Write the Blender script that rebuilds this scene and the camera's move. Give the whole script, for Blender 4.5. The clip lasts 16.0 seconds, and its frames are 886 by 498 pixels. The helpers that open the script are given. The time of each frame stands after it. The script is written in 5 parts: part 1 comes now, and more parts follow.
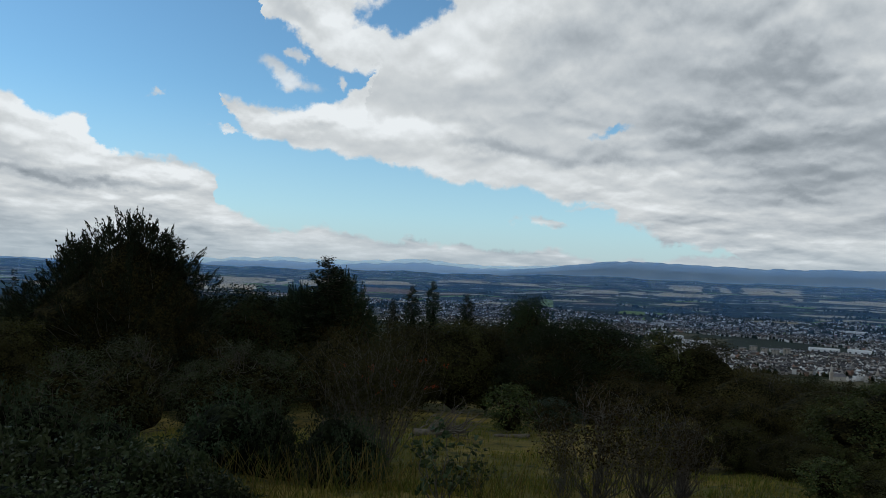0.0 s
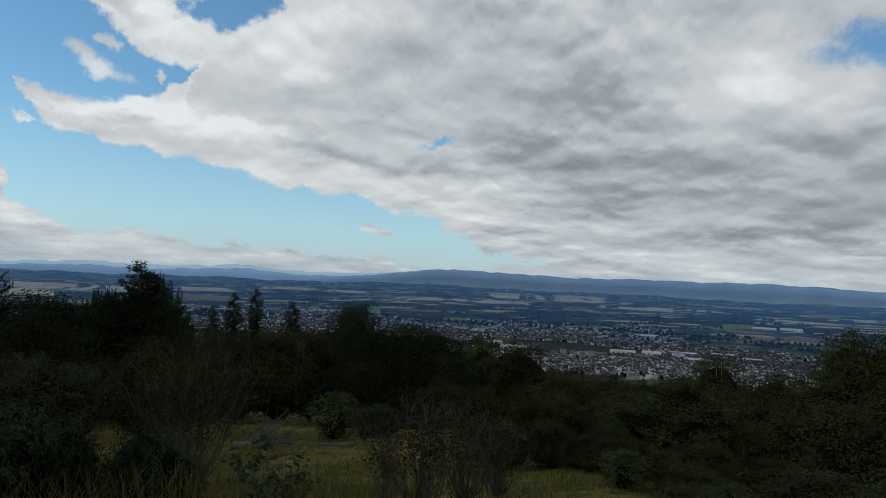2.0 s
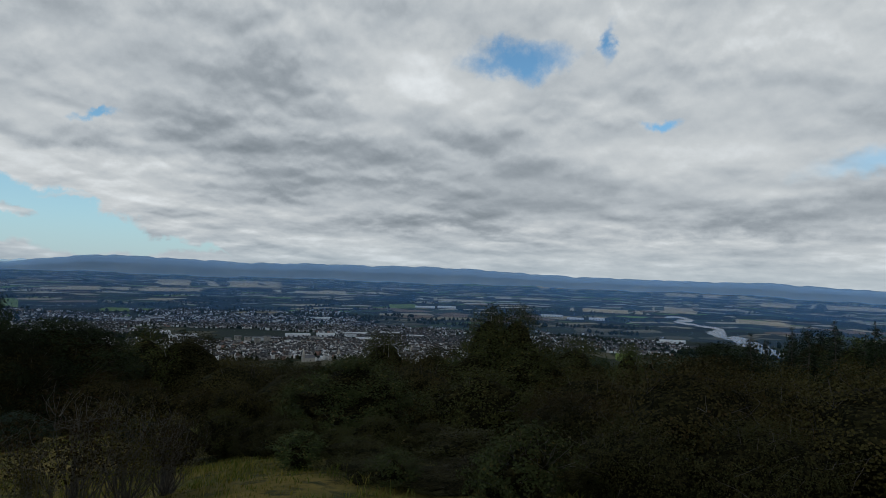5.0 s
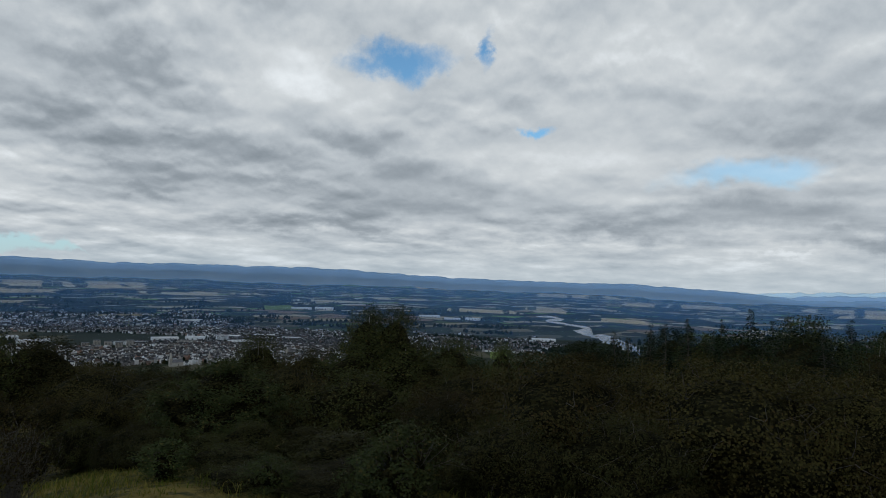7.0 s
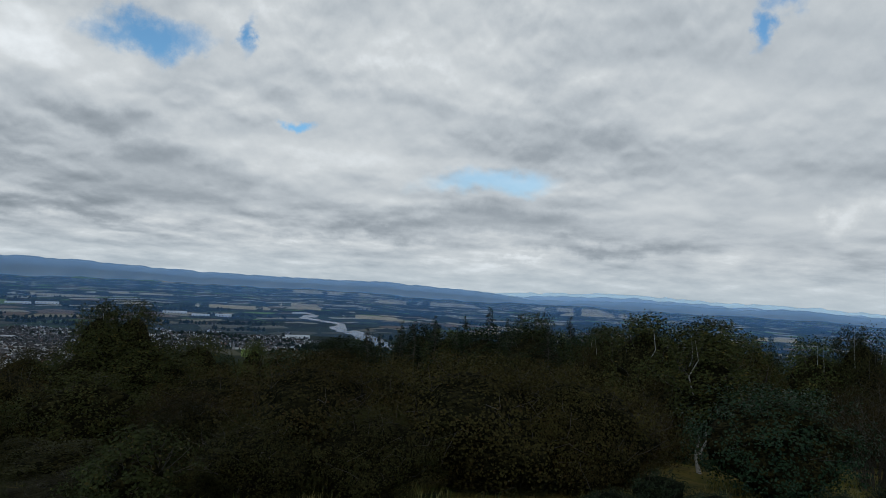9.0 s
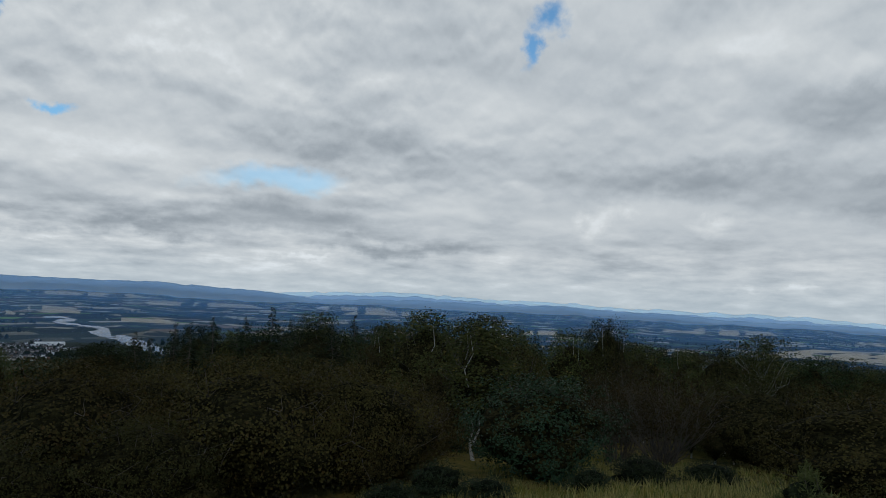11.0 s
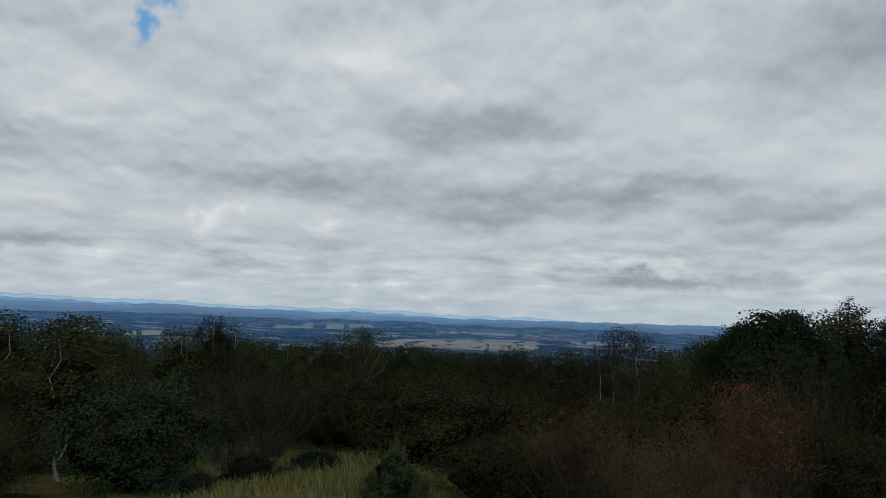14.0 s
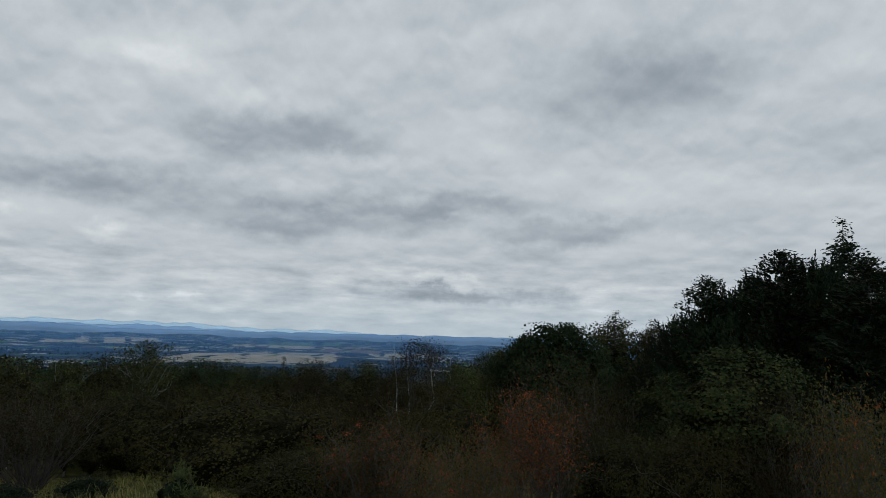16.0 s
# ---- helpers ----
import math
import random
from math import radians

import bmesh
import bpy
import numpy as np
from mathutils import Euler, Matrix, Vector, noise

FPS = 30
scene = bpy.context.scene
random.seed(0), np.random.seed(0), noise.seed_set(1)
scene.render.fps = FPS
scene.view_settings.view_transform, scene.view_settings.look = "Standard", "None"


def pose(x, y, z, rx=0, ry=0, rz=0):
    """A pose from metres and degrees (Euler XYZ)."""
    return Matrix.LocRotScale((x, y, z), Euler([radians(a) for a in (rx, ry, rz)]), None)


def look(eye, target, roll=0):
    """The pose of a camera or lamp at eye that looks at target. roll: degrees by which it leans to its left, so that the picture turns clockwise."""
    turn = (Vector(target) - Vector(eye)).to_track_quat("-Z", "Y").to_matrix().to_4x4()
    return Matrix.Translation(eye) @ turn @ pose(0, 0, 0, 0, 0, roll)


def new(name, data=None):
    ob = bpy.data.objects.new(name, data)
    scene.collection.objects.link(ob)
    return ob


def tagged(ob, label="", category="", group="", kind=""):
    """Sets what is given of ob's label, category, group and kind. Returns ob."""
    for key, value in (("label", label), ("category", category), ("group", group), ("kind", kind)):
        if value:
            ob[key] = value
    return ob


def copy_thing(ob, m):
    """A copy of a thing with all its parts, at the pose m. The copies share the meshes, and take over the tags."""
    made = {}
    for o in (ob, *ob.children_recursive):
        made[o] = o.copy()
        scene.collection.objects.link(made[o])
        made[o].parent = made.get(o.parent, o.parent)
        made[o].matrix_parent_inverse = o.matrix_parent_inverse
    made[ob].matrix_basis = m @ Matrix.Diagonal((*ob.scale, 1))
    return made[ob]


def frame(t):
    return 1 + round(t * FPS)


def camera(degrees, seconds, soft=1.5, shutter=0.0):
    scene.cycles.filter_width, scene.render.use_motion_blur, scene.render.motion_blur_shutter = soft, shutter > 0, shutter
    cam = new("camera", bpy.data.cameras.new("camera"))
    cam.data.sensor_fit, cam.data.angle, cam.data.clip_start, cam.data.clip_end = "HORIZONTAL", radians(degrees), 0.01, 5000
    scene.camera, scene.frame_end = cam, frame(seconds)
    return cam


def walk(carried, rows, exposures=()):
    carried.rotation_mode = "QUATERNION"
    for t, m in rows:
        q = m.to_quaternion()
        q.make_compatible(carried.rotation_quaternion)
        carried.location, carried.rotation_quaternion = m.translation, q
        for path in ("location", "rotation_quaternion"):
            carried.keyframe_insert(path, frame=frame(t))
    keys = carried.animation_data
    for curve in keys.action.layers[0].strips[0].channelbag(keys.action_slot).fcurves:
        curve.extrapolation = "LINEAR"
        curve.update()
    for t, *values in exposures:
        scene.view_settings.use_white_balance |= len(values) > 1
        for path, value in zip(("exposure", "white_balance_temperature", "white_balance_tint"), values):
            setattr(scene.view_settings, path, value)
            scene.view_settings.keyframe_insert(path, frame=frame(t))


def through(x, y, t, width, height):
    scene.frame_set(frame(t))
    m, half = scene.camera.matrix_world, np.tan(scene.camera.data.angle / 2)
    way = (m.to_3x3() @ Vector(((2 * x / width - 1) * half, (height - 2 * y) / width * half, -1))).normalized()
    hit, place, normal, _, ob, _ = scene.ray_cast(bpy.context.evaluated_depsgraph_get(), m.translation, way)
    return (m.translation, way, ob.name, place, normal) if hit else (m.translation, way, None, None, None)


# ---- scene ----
# ---------------------------------------------------------------- camera
cam = camera(65.2, 16.0, soft=0.9)
EYE = 1.65
# seconds, yaw, pitch, roll
PATH = [
    (0.0, -0.06, 1.4, -2.4), (0.5, -4.22, 2.14, -3.03), (1.0, -7.95, 2.58, -3.15), (1.5, -11.25, 2.86, -3.15),
    (2.0, -14.27, 2.63, -2.89), (2.5, -16.64, 2.3, -2.86), (3.0, -21.63, 2.15, -2.66), (3.5, -26.29, 2.29, -2.47),
    (4.0, -32.14, 2.36, -2.37), (4.2, -34.13, 2.4, -2.29), (6.3, -48.07, 2.63, -1.66), (6.5, -48.94, 2.68, -1.65),
    (7.0, -50.63, 2.9, -2.02), (7.5, -55.26, 3.53, -2.8), (8.0, -60.59, 3.74, -3.38), (8.5, -65.84, 3.61, -3.29),
    (10.8, -86.21, 4.14, -2.49), (11.0, -88.27, 4.28, -2.46), (11.5, -95.35, 3.93, -2.08), (12.0, -100.69, 3.7, -2.08),
    (12.5, -105.53, 3.84, -1.99), (13.0, -111.21, 4.12, -1.56), (13.5, -115.24, 4.59, -1.45), (14.0, -119.44, 5.1, -1.55),
    (14.5, -124.58, 5.24, -1.21), (15.0, -129.28, 5.12, -1.0), (15.5, -132.77, 5.53, -1.39), (16.0, -135.83, 6.56, -1.53),
]
walk(cam, [(t, pose(0, 0, EYE, 90 + p, r, y)) for t, y, p, r in PATH],
     [(0.0, -0.04, 6280.0, 9.0), (1.5, -0.10, 6280.0, 9.0), (4.0, -0.20, 6280.0, 9.0), (6.5, -0.06, 6210.0, 9.0), (9.0, -0.05, 6200.0, 9.0), (16.0, -0.05, 6200.0, 9.0)])

# ---------------------------------------------------------------- node helpers
class Nodes:
    """Short hand for one node tree."""

    def __init__(self, tree):
        self.tree = tree
        tree.nodes.clear()

    def add(self, kind, ins=(), **props):
        node = self.tree.nodes.new(kind)
        for key, value in props.items():
            setattr(node, key, value)
        for key, value in dict(ins).items():
            self.put(node.inputs[key], value)
        return node

    def put(self, socket, value):
        if isinstance(value, bpy.types.NodeSocket):
            self.tree.links.new(value, socket)
        elif isinstance(value, bpy.types.Node):
            self.tree.links.new(value.outputs[0], socket)
        else:
            socket.default_value = value

    def math(self, op, a, b=0.0, c=0.0):
        return self.add("ShaderNodeMath", {0: a, 1: b, 2: c}, operation=op).outputs[0]

    def smooth(self, value, low, high, to_low=0.0, to_high=1.0):
        return self.add("ShaderNodeMapRange", {"Value": value, "From Min": low, "From Max": high, "To Min": to_low, "To Max": to_high},
                        interpolation_type="SMOOTHSTEP").outputs[0]

    def mix(self, fac, a, b, blend="MIX"):
        node = self.add("ShaderNodeMix", data_type="RGBA", blend_type=blend)
        self.put(node.inputs[0], fac)
        self.put(node.inputs[6], a)
        self.put(node.inputs[7], b)
        return node.outputs[2]

    def noise(self, vector, scale, detail=4.0, rough=0.55, out=0, distortion=0.0):
        ins = {"Scale": scale, "Detail": detail, "Roughness": rough, "Distortion": distortion}
        if vector is not None:
            ins["Vector"] = vector
        return self.add("ShaderNodeTexNoise", ins).outputs[out]

    def ramp(self, fac, stops, constant=False):
        node = self.add("ShaderNodeValToRGB", {"Fac": fac})
        node.color_ramp.interpolation = "CONSTANT" if constant else "LINEAR"
        els = node.color_ramp.elements
        while len(els) < len(stops):
            els.new(0.5)
        for el, (at, col) in zip(els, stops):
            el.position, el.color = at, (*col, 1.0)
        return node.outputs[0]


def rgb(r, g, b):
    return (r, g, b, 1.0)


# ---------------------------------------------------------------- sky and sun
SUN_AZ, SUN_EL = -85.0, 40.0     # bearing clockwise from the first view, and height
world = bpy.data.worlds.new("sky")
scene.world = world
world.use_nodes = True
n = Nodes(world.node_tree)
way = n.add("ShaderNodeTexCoord").outputs["Generated"]
sep = n.add("ShaderNodeSeparateXYZ", {0: way})
dx, dy, dz = sep.outputs
bearing = n.math("MULTIPLY", n.math("ARCTAN2", dx, dy), 180 / math.pi)
height = n.math("MULTIPLY", n.math("ARCSINE", dz), 180 / math.pi)
here = n.add("ShaderNodeCombineXYZ", {0: bearing, 1: height}).outputs[0]
# the cloud sheet as a plane overhead
low = n.math("ADD", n.math("MAXIMUM", dz, 0.0), 0.26)
sheet = n.add("ShaderNodeCombineXYZ", {0: n.math("DIVIDE", dx, low), 1: n.math("DIVIDE", dy, low), 2: 0.37}).outputs[0]
billow = n.noise(sheet, 1.6, 5.0, 0.46)
toward_top = n.add("ShaderNodeVectorMath", {0: sheet, 1: (0.94, 0.94, 1.0)}, operation="MULTIPLY").outputs[0]
billow_top = n.noise(toward_top, 1.6, 5.0, 0.46)
relief = n.noise(sheet, 3.6, 6.0, 0.52)


def heaps(scale, step, soft, stir):
    """Rounded cloud heaps: how much each spot faces up, from the heap's height here and a little higher."""
    out = []
    for k in (1.0, step):
        at = n.add("ShaderNodeVectorMath", {0: sheet, 1: (k, k, 1.0)}, operation="MULTIPLY").outputs[0]
        shift = n.add("ShaderNodeVectorMath", {0: n.noise(at, scale * 1.1, 6.0, 0.56, out=1), 1: (0.5, 0.5, 0.5)}, operation="SUBTRACT").outputs[0]
        at = n.add("ShaderNodeVectorMath", {0: at, 1: n.add("ShaderNodeVectorMath", {0: shift, "Scale": stir / scale}, operation="SCALE").outputs[0]}, operation="ADD").outputs[0]
        out.append(n.add("ShaderNodeTexVoronoi", {"Vector": at, "Scale": scale, "Smoothness": soft}, feature="SMOOTH_F1", voronoi_dimensions="2D").outputs["Distance"])
    return n.math("SUBTRACT", out[1], out[0])


def puffs(scale, lift, stir):
    """Rounded puffs, flatter towards the horizon, and how much each spot faces up."""
    level = n.math("MULTIPLY", n.math("LOGARITHM", n.math("ADD", n.math("MAXIMUM", height, 0.0), 4.0), math.e), 16.0)
    out = []
    for k in (0.0, lift):
        at = n.add("ShaderNodeCombineXYZ", {0: n.math("MULTIPLY", bearing, 0.6), 1: n.math("ADD", level, k)}).outputs[0]
        shift = n.add("ShaderNodeVectorMath", {0: n.noise(at, scale * 0.9, 6.0, 0.58, out=1), 1: (0.5, 0.5, 0.5)}, operation="SUBTRACT").outputs[0]
        at = n.add("ShaderNodeVectorMath", {0: at, 1: n.add("ShaderNodeVectorMath", {0: shift, "Scale": stir / scale}, operation="SCALE").outputs[0]}, operation="ADD").outputs[0]
        out.append(n.add("ShaderNodeTexVoronoi", {"Vector": at, "Scale": scale, "Smoothness": 0.35}, feature="SMOOTH_F1", voronoi_dimensions="2D").outputs["Distance"])
    return n.math("SUBTRACT", out[1], out[0])


wide_puffs, fine_puffs = puffs(0.26, 0.75, 1.2), puffs(0.62, 0.35, 1.2)
big_heaps, small_heaps = heaps(2.3, 0.94, 0.5, 1.3), heaps(5.6, 0.970, 0.3, 1.5)
puff = n.noise(here, 0.16, 7.0, 0.62)
# ragged edges of the openings
rag = n.noise(here, 0.2, 6.0, 0.6, out=1)
rag = n.add("ShaderNodeVectorMath", {0: rag, 1: (0.5, 0.5, 0.5)}, operation="SUBTRACT").outputs[0]
rag = n.add("ShaderNodeVectorMath", {0: rag, 1: (9.0, 5.0, 0.0)}, operation="MULTIPLY").outputs[0]
ragged = n.add("ShaderNodeVectorMath", {0: here, 1: rag}, operation="ADD").outputs[0]


def patch_distance(where, az, el, half_az, half_el, turn=0.0):
    m = n.add("ShaderNodeMapping", {"Vector": where, "Location": (az, el, 0), "Rotation": (0, 0, radians(turn)), "Scale": (half_az, half_el, 1)},
              vector_type="TEXTURE")
    return n.add("ShaderNodeVectorMath", {0: m.outputs[0]}, operation="LENGTH").outputs["Value"]


def nearest(values):
    best = values[0]
    for v in values[1:]:
        best = n.math("MINIMUM", best, v)
    return best


def edge_line(stops):
    """The height of a cloud's edge over the bearing, in degrees."""
    node = n.add("ShaderNodeFloatCurve", {"Value": n.math("DIVIDE", n.math("ADD", bearing_r, 45.0), 100.0)})
    pts = node.mapping.curves[0].points
    while len(pts) < len(stops):
        pts.new(0.5, 0.5)
    for p, (az, el) in zip(pts, sorted(stops)):
        p.location, p.handle_type = ((az + 45.0) / 100.0, el / 40.0), "VECTOR"
    node.mapping.update()
    return n.math("MULTIPLY", node.outputs[0], 40.0)


bearing_r, height_r, _ = n.add("ShaderNodeSeparateXYZ", {0: ragged}).outputs
# the great cloud's lower edge with its tongue, its upper lobe, and the bank that stands on the horizon
under = edge_line([(-45, 40), (-19.4, 40), (-18.8, 12.4), (-17.6, 11.2), (-15.7, 9.8), (-8.9, 8.8), (0.5, 7.3), (11.2, 5.7), (19, 2.6), (25, 0.4), (55, 0.2)])
tongue = edge_line([(-45, 3), (-19.6, 3), (-19.0, 12.8), (-14, 12.4), (-8.5, 13.0), (-6.0, 15.2), (-4.5, 40), (55, 40)])
lobe = edge_line([(-45, 40), (-16.6, 40), (-15.4, 19.0), (-11, 16.9), (-5.0, 15.2), (55, 14)])
bank_top = edge_line([(-45, 11.5), (-33, 10.4), (-30, 9.4), (-27.8, 9.9), (-25, 7.6), (-18.6, 6.5), (-17.6, 4.0), (-14, 3.2), (-8.6, 2.5), (0.7, 1.7), (12, 1.3), (55, 1.0)])
below = n.math("MINIMUM", n.math("SUBTRACT", under, height_r), n.math("SUBTRACT", height_r, bank_top))
above = n.math("MINIMUM", n.math("MINIMUM", n.math("SUBTRACT", height_r, tongue), n.math("SUBTRACT", height_r, bank_top)), n.math("SUBTRACT", lobe, height_r))
clear = n.math("MAXIMUM", below, above)
notch = patch_distance(ragged, -4.0, 20.2, 3.4, 1.5, -5)
clear = n.math("MAXIMUM", clear, n.math("MULTIPLY", n.math("SUBTRACT", 1.0, notch), 1.5))
wisp = n.math("MULTIPLY", n.math("SUBTRACT", puff, 0.5), 0.9)
SMALL_OPENINGS = [(46.4, 17.7, 4.8, 1.2, 6), (53.4, 19.4, 1.1, 2.2, 12), (56.8, 13.2, 1.3, 0.5, 0), (97.2, 22.6, 2.2, 1.6, 20), (94.9, 20.4, 1.2, 1.4, 0), (13.4, 10.8, 1.9, 0.35, 0)]
small_gap = nearest([patch_distance(ragged, *o) for o in SMALL_OPENINGS])
veil_gap = nearest([patch_distance(ragged, *o) for o in [(74.3, 9.2, 4.2, 0.9, 5), (-75, 20, 25, 14, 0)]])
cover = n.smooth(n.math("ADD", clear, n.math("MULTIPLY", wisp, 1.2)), 0.35, -0.25)
cover = n.math("MULTIPLY", cover, n.smooth(n.math("ADD", small_gap, n.math("MULTIPLY", wisp, 2.0)), 0.25, 1.3))
thick = n.smooth(clear, -0.1, -7.0)
veil = n.smooth(n.math("ADD", veil_gap, n.math("MULTIPLY", n.math("SUBTRACT", billow, 0.5), 2.2)), 0.3, 1.7, 0.4, 1.0)
cover = n.math("MULTIPLY", cover, veil)
# torn scraps of cloud inside the blue
scraps = nearest([patch_distance(ragged, *o) for o in [(-13.4, 14.6, 2.4, 0.7, -10), (-12.9, 16.5, 0.7, 0.5, 30), (-8.9, 14.7, 0.6, 0.8, 20), (-23.3, 12.4, 0.9, 0.25, 5), (-18, 10.2, 1.0, 0.2, 0), (8.1, 3.9, 1.6, 0.4, 0), (14, 5.0, 4, 0.3, -4)]])
scraps = n.smooth(n.math("SUBTRACT", scraps, n.math("MULTIPLY", wisp, 2.0)), 1.3, 0.4, 0.0, 0.85)
cover = n.math("MAXIMUM", cover, scraps)
# grey bases and bright tops
light = n.math("ADD", n.math("MULTIPLY", n.math("SUBTRACT", billow, billow_top), 0.6), n.math("MULTIPLY", n.math("SUBTRACT", 0.5, billow), 0.40))
calm = n.smooth(n.noise(sheet, 1.5, 2.0), 0.38, 0.62, 0.35, 1.15)
light = n.math("ADD", light, n.math("MULTIPLY", big_heaps, n.smooth(height, 3.0, 12.0, 0.12, 0.14)))
light = n.math("ADD", light, n.math("MULTIPLY", n.math("MULTIPLY", small_heaps, calm), n.smooth(height, 2.0, 10.0, 0.20, 0.10)))
light = n.math("ADD", light, n.math("MULTIPLY", n.math("SUBTRACT", puff, 0.5), 0.30))
# the heaped clouds flatten into a smooth sheet round to the east
flat = n.smooth(bearing, 50.0, 112.0, 1.0, 0.45)
light = n.math("ADD", light, n.math("MULTIPLY", wide_puffs, n.math("MULTIPLY", flat, 0.44)))
light = n.math("MULTIPLY", light, n.smooth(bearing, 50.0, 112.0, 1.0, 0.82))
light = n.math("ADD", light, n.math("MULTIPLY", n.math("MULTIPLY", fine_puffs, calm), n.math("MULTIPLY", flat, 0.38)))
# bearing, height, half sizes, tilt of the darker bases and of the brighter parts
DARK_BASES = [
    (9.3, 18.8, 3.6, 1.7, 0), (24, 14.5, 7, 2.2, -6), (12, 9.5, 2.6, 0.8, 0), (5.5, 9.9, 4.5, 0.6, -6), (24.5, 10.1, 5.5, 1.0, -4), (36.8, 9.3, 6, 1.3, 0), (44.4, 8.3, 6, 1.4, 0),
    (19.4, 12.2, 4, 1.2, 0), (32.7, 10.6, 5, 1.2, 0), (44, 11.5, 4.5, 1.0, 0), (51, 8.1, 5, 1.1, 0), (80.3, 12.4, 7, 1.6, 0), (123.3, 15.0, 9, 2.2, 0), (125, 8.7, 13, 1.3, 0),
    (108, 10.2, 9, 1.3, 0), (152, 19.8, 8, 2.8, 0),
]
LOW_BASES = [
    (134, 10.0, 11, 1.1, 0), (147.2, 8.3, 9, 1.0, 0), (27, 6.1, 2.2, 0.5, 0), (40.8, 4.6, 6, 0.6, 0), (38, 5.3, 4.5, 0.6, 0), (65, 4.5, 6, 0.7, 0), (83, 4.1, 8, 0.55, 0),
    (139, 2.9, 9, 0.45, 0), (-30, 5.2, 6, 0.4, 0), (46, 6.6, 10, 1.7, 0), (74, 5.6, 9, 1.0, 0), (29, 7.6, 6, 1.3, 0),
]
BRIGHT_PARTS = [
    (-8.5, 18.3, 5, 1.5, 0), (-8, 11.6, 8, 0.9, -6), (17, 7.5, 4, 0.8, 0), (37.5, 17.5, 5, 2.5, 0), (28.7, 7.3, 4, 0.6, 0), (65, 18.7, 9, 2.5, 0), (56, 3.1, 4, 0.4, 0),
    (109, 6.9, 2.2, 0.7, 0), (74, 16.5, 6, 1.6, 0), (111, 20.5, 6, 2, 0), (128, 13.2, 5, 1, 0), (77, 2.6, 3, 0.35, 0), (113, 2.0, 4, 0.3, 0), (120, 17.2, 4, 1.2, 0), (148, 2.9, 2, 0.4, 0),
]
dark = nearest([patch_distance(ragged, *o) for o in DARK_BASES + LOW_BASES])
light = n.math("SUBTRACT", light, n.smooth(n.math("ADD", dark, n.math("MULTIPLY", n.math("SUBTRACT", relief, 0.5), 1.3)), 1.8, 0.0, 0.0, 0.30))
lit_part = nearest([patch_distance(ragged, *o) for o in BRIGHT_PARTS])
light = n.math("ADD", light, n.smooth(n.math("ADD", lit_part, n.math("MULTIPLY", n.math("SUBTRACT", relief, 0.5), 1.6)), 1.5, 0.2, 0.0, 0.15))
bright_puffs = nearest([patch_distance(ragged, *o) for o in [(100.8, 6.9, 1.7, 0.9, 30), (136, 3.9, 2.5, 0.5, 0), (-28.5, 9.2, 5, 1.2, -14), (-28, 3.4, 11, 1.6, -3), (-26, 6.6, 6, 0.8, -8)]])
light = n.math("ADD", light, n.smooth(bright_puffs, 1.7, 0.2, 0.0, 0.22))
light = n.math("ADD", light, n.smooth(thick, 0.0, 1.0, 0.17, 0.0))
# low rows of cloud towards the horizon
rows_at = n.add("ShaderNodeMapping", {"Vector": here, "Scale": (0.24, 1.0, 1.0)}).outputs[0]
streaks = n.math("MULTIPLY", n.math("SUBTRACT", n.noise(rows_at, 1.0, 6.0, 0.6), 0.5), n.smooth(height, 8.5, 2.0, 0.0, 1.0))
light = n.math("ADD", light, n.math("SUBTRACT", streaks, n.smooth(height, 9.0, 2.5, 0.0, 0.13)))
cloud = n.ramp(n.math("ADD", light, 0.635), [(0.0, (0.22, 0.25, 0.275)), (0.3, (0.345, 0.378, 0.405)), (0.55, (0.50, 0.532, 0.552)), (0.78, (0.65, 0.67, 0.67)), (1.0, (0.86, 0.88, 0.88))])
blue = n.add("ShaderNodeTexSky", sky_type="NISHITA", sun_disc=False, sun_elevation=radians(SUN_EL), sun_rotation=radians(SUN_AZ), altitude=200.0,
             air_density=1.0, dust_density=0.15, ozone_density=2.0).outputs[0]
blue = n.add("ShaderNodeVectorMath", {0: blue, "Scale": 0.135}, operation="SCALE").outputs[0]
blue = n.mix(1.0, blue, rgb(0.70, 0.93, 0.95), "MULTIPLY")
blue = n.mix(n.smooth(height, 14.0, 1.0, 0.0, 0.55), blue, rgb(0.46, 0.63, 0.75))
sky = n.mix(cover, blue, cloud)
sky = n.mix(n.smooth(height, 4.5, -1.0, 0.0, 0.62), sky, rgb(0.42, 0.50, 0.55))
# the unseen sky overhead is darkened here to dim the light on the hill
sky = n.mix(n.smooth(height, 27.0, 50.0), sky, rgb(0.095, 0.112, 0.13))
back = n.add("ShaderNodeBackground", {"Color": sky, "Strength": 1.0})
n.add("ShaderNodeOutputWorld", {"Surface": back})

sun = new("sun", bpy.data.lights.new("sun", "SUN"))
sun.data.energy, sun.data.angle, sun.data.color = 0.6, radians(10), (1.0, 0.97, 0.92)
sun.matrix_world = look((0, 0, 0), (-math.sin(radians(SUN_AZ)) * math.cos(radians(SUN_EL)), -math.cos(radians(SUN_AZ)) * math.cos(radians(SUN_EL)), -math.sin(radians(SUN_EL))))


# ---------------------------------------------------------------- materials
def material(name):
    m = bpy.data.materials.new(name)
    m.use_nodes = True
    return m, Nodes(m.node_tree)


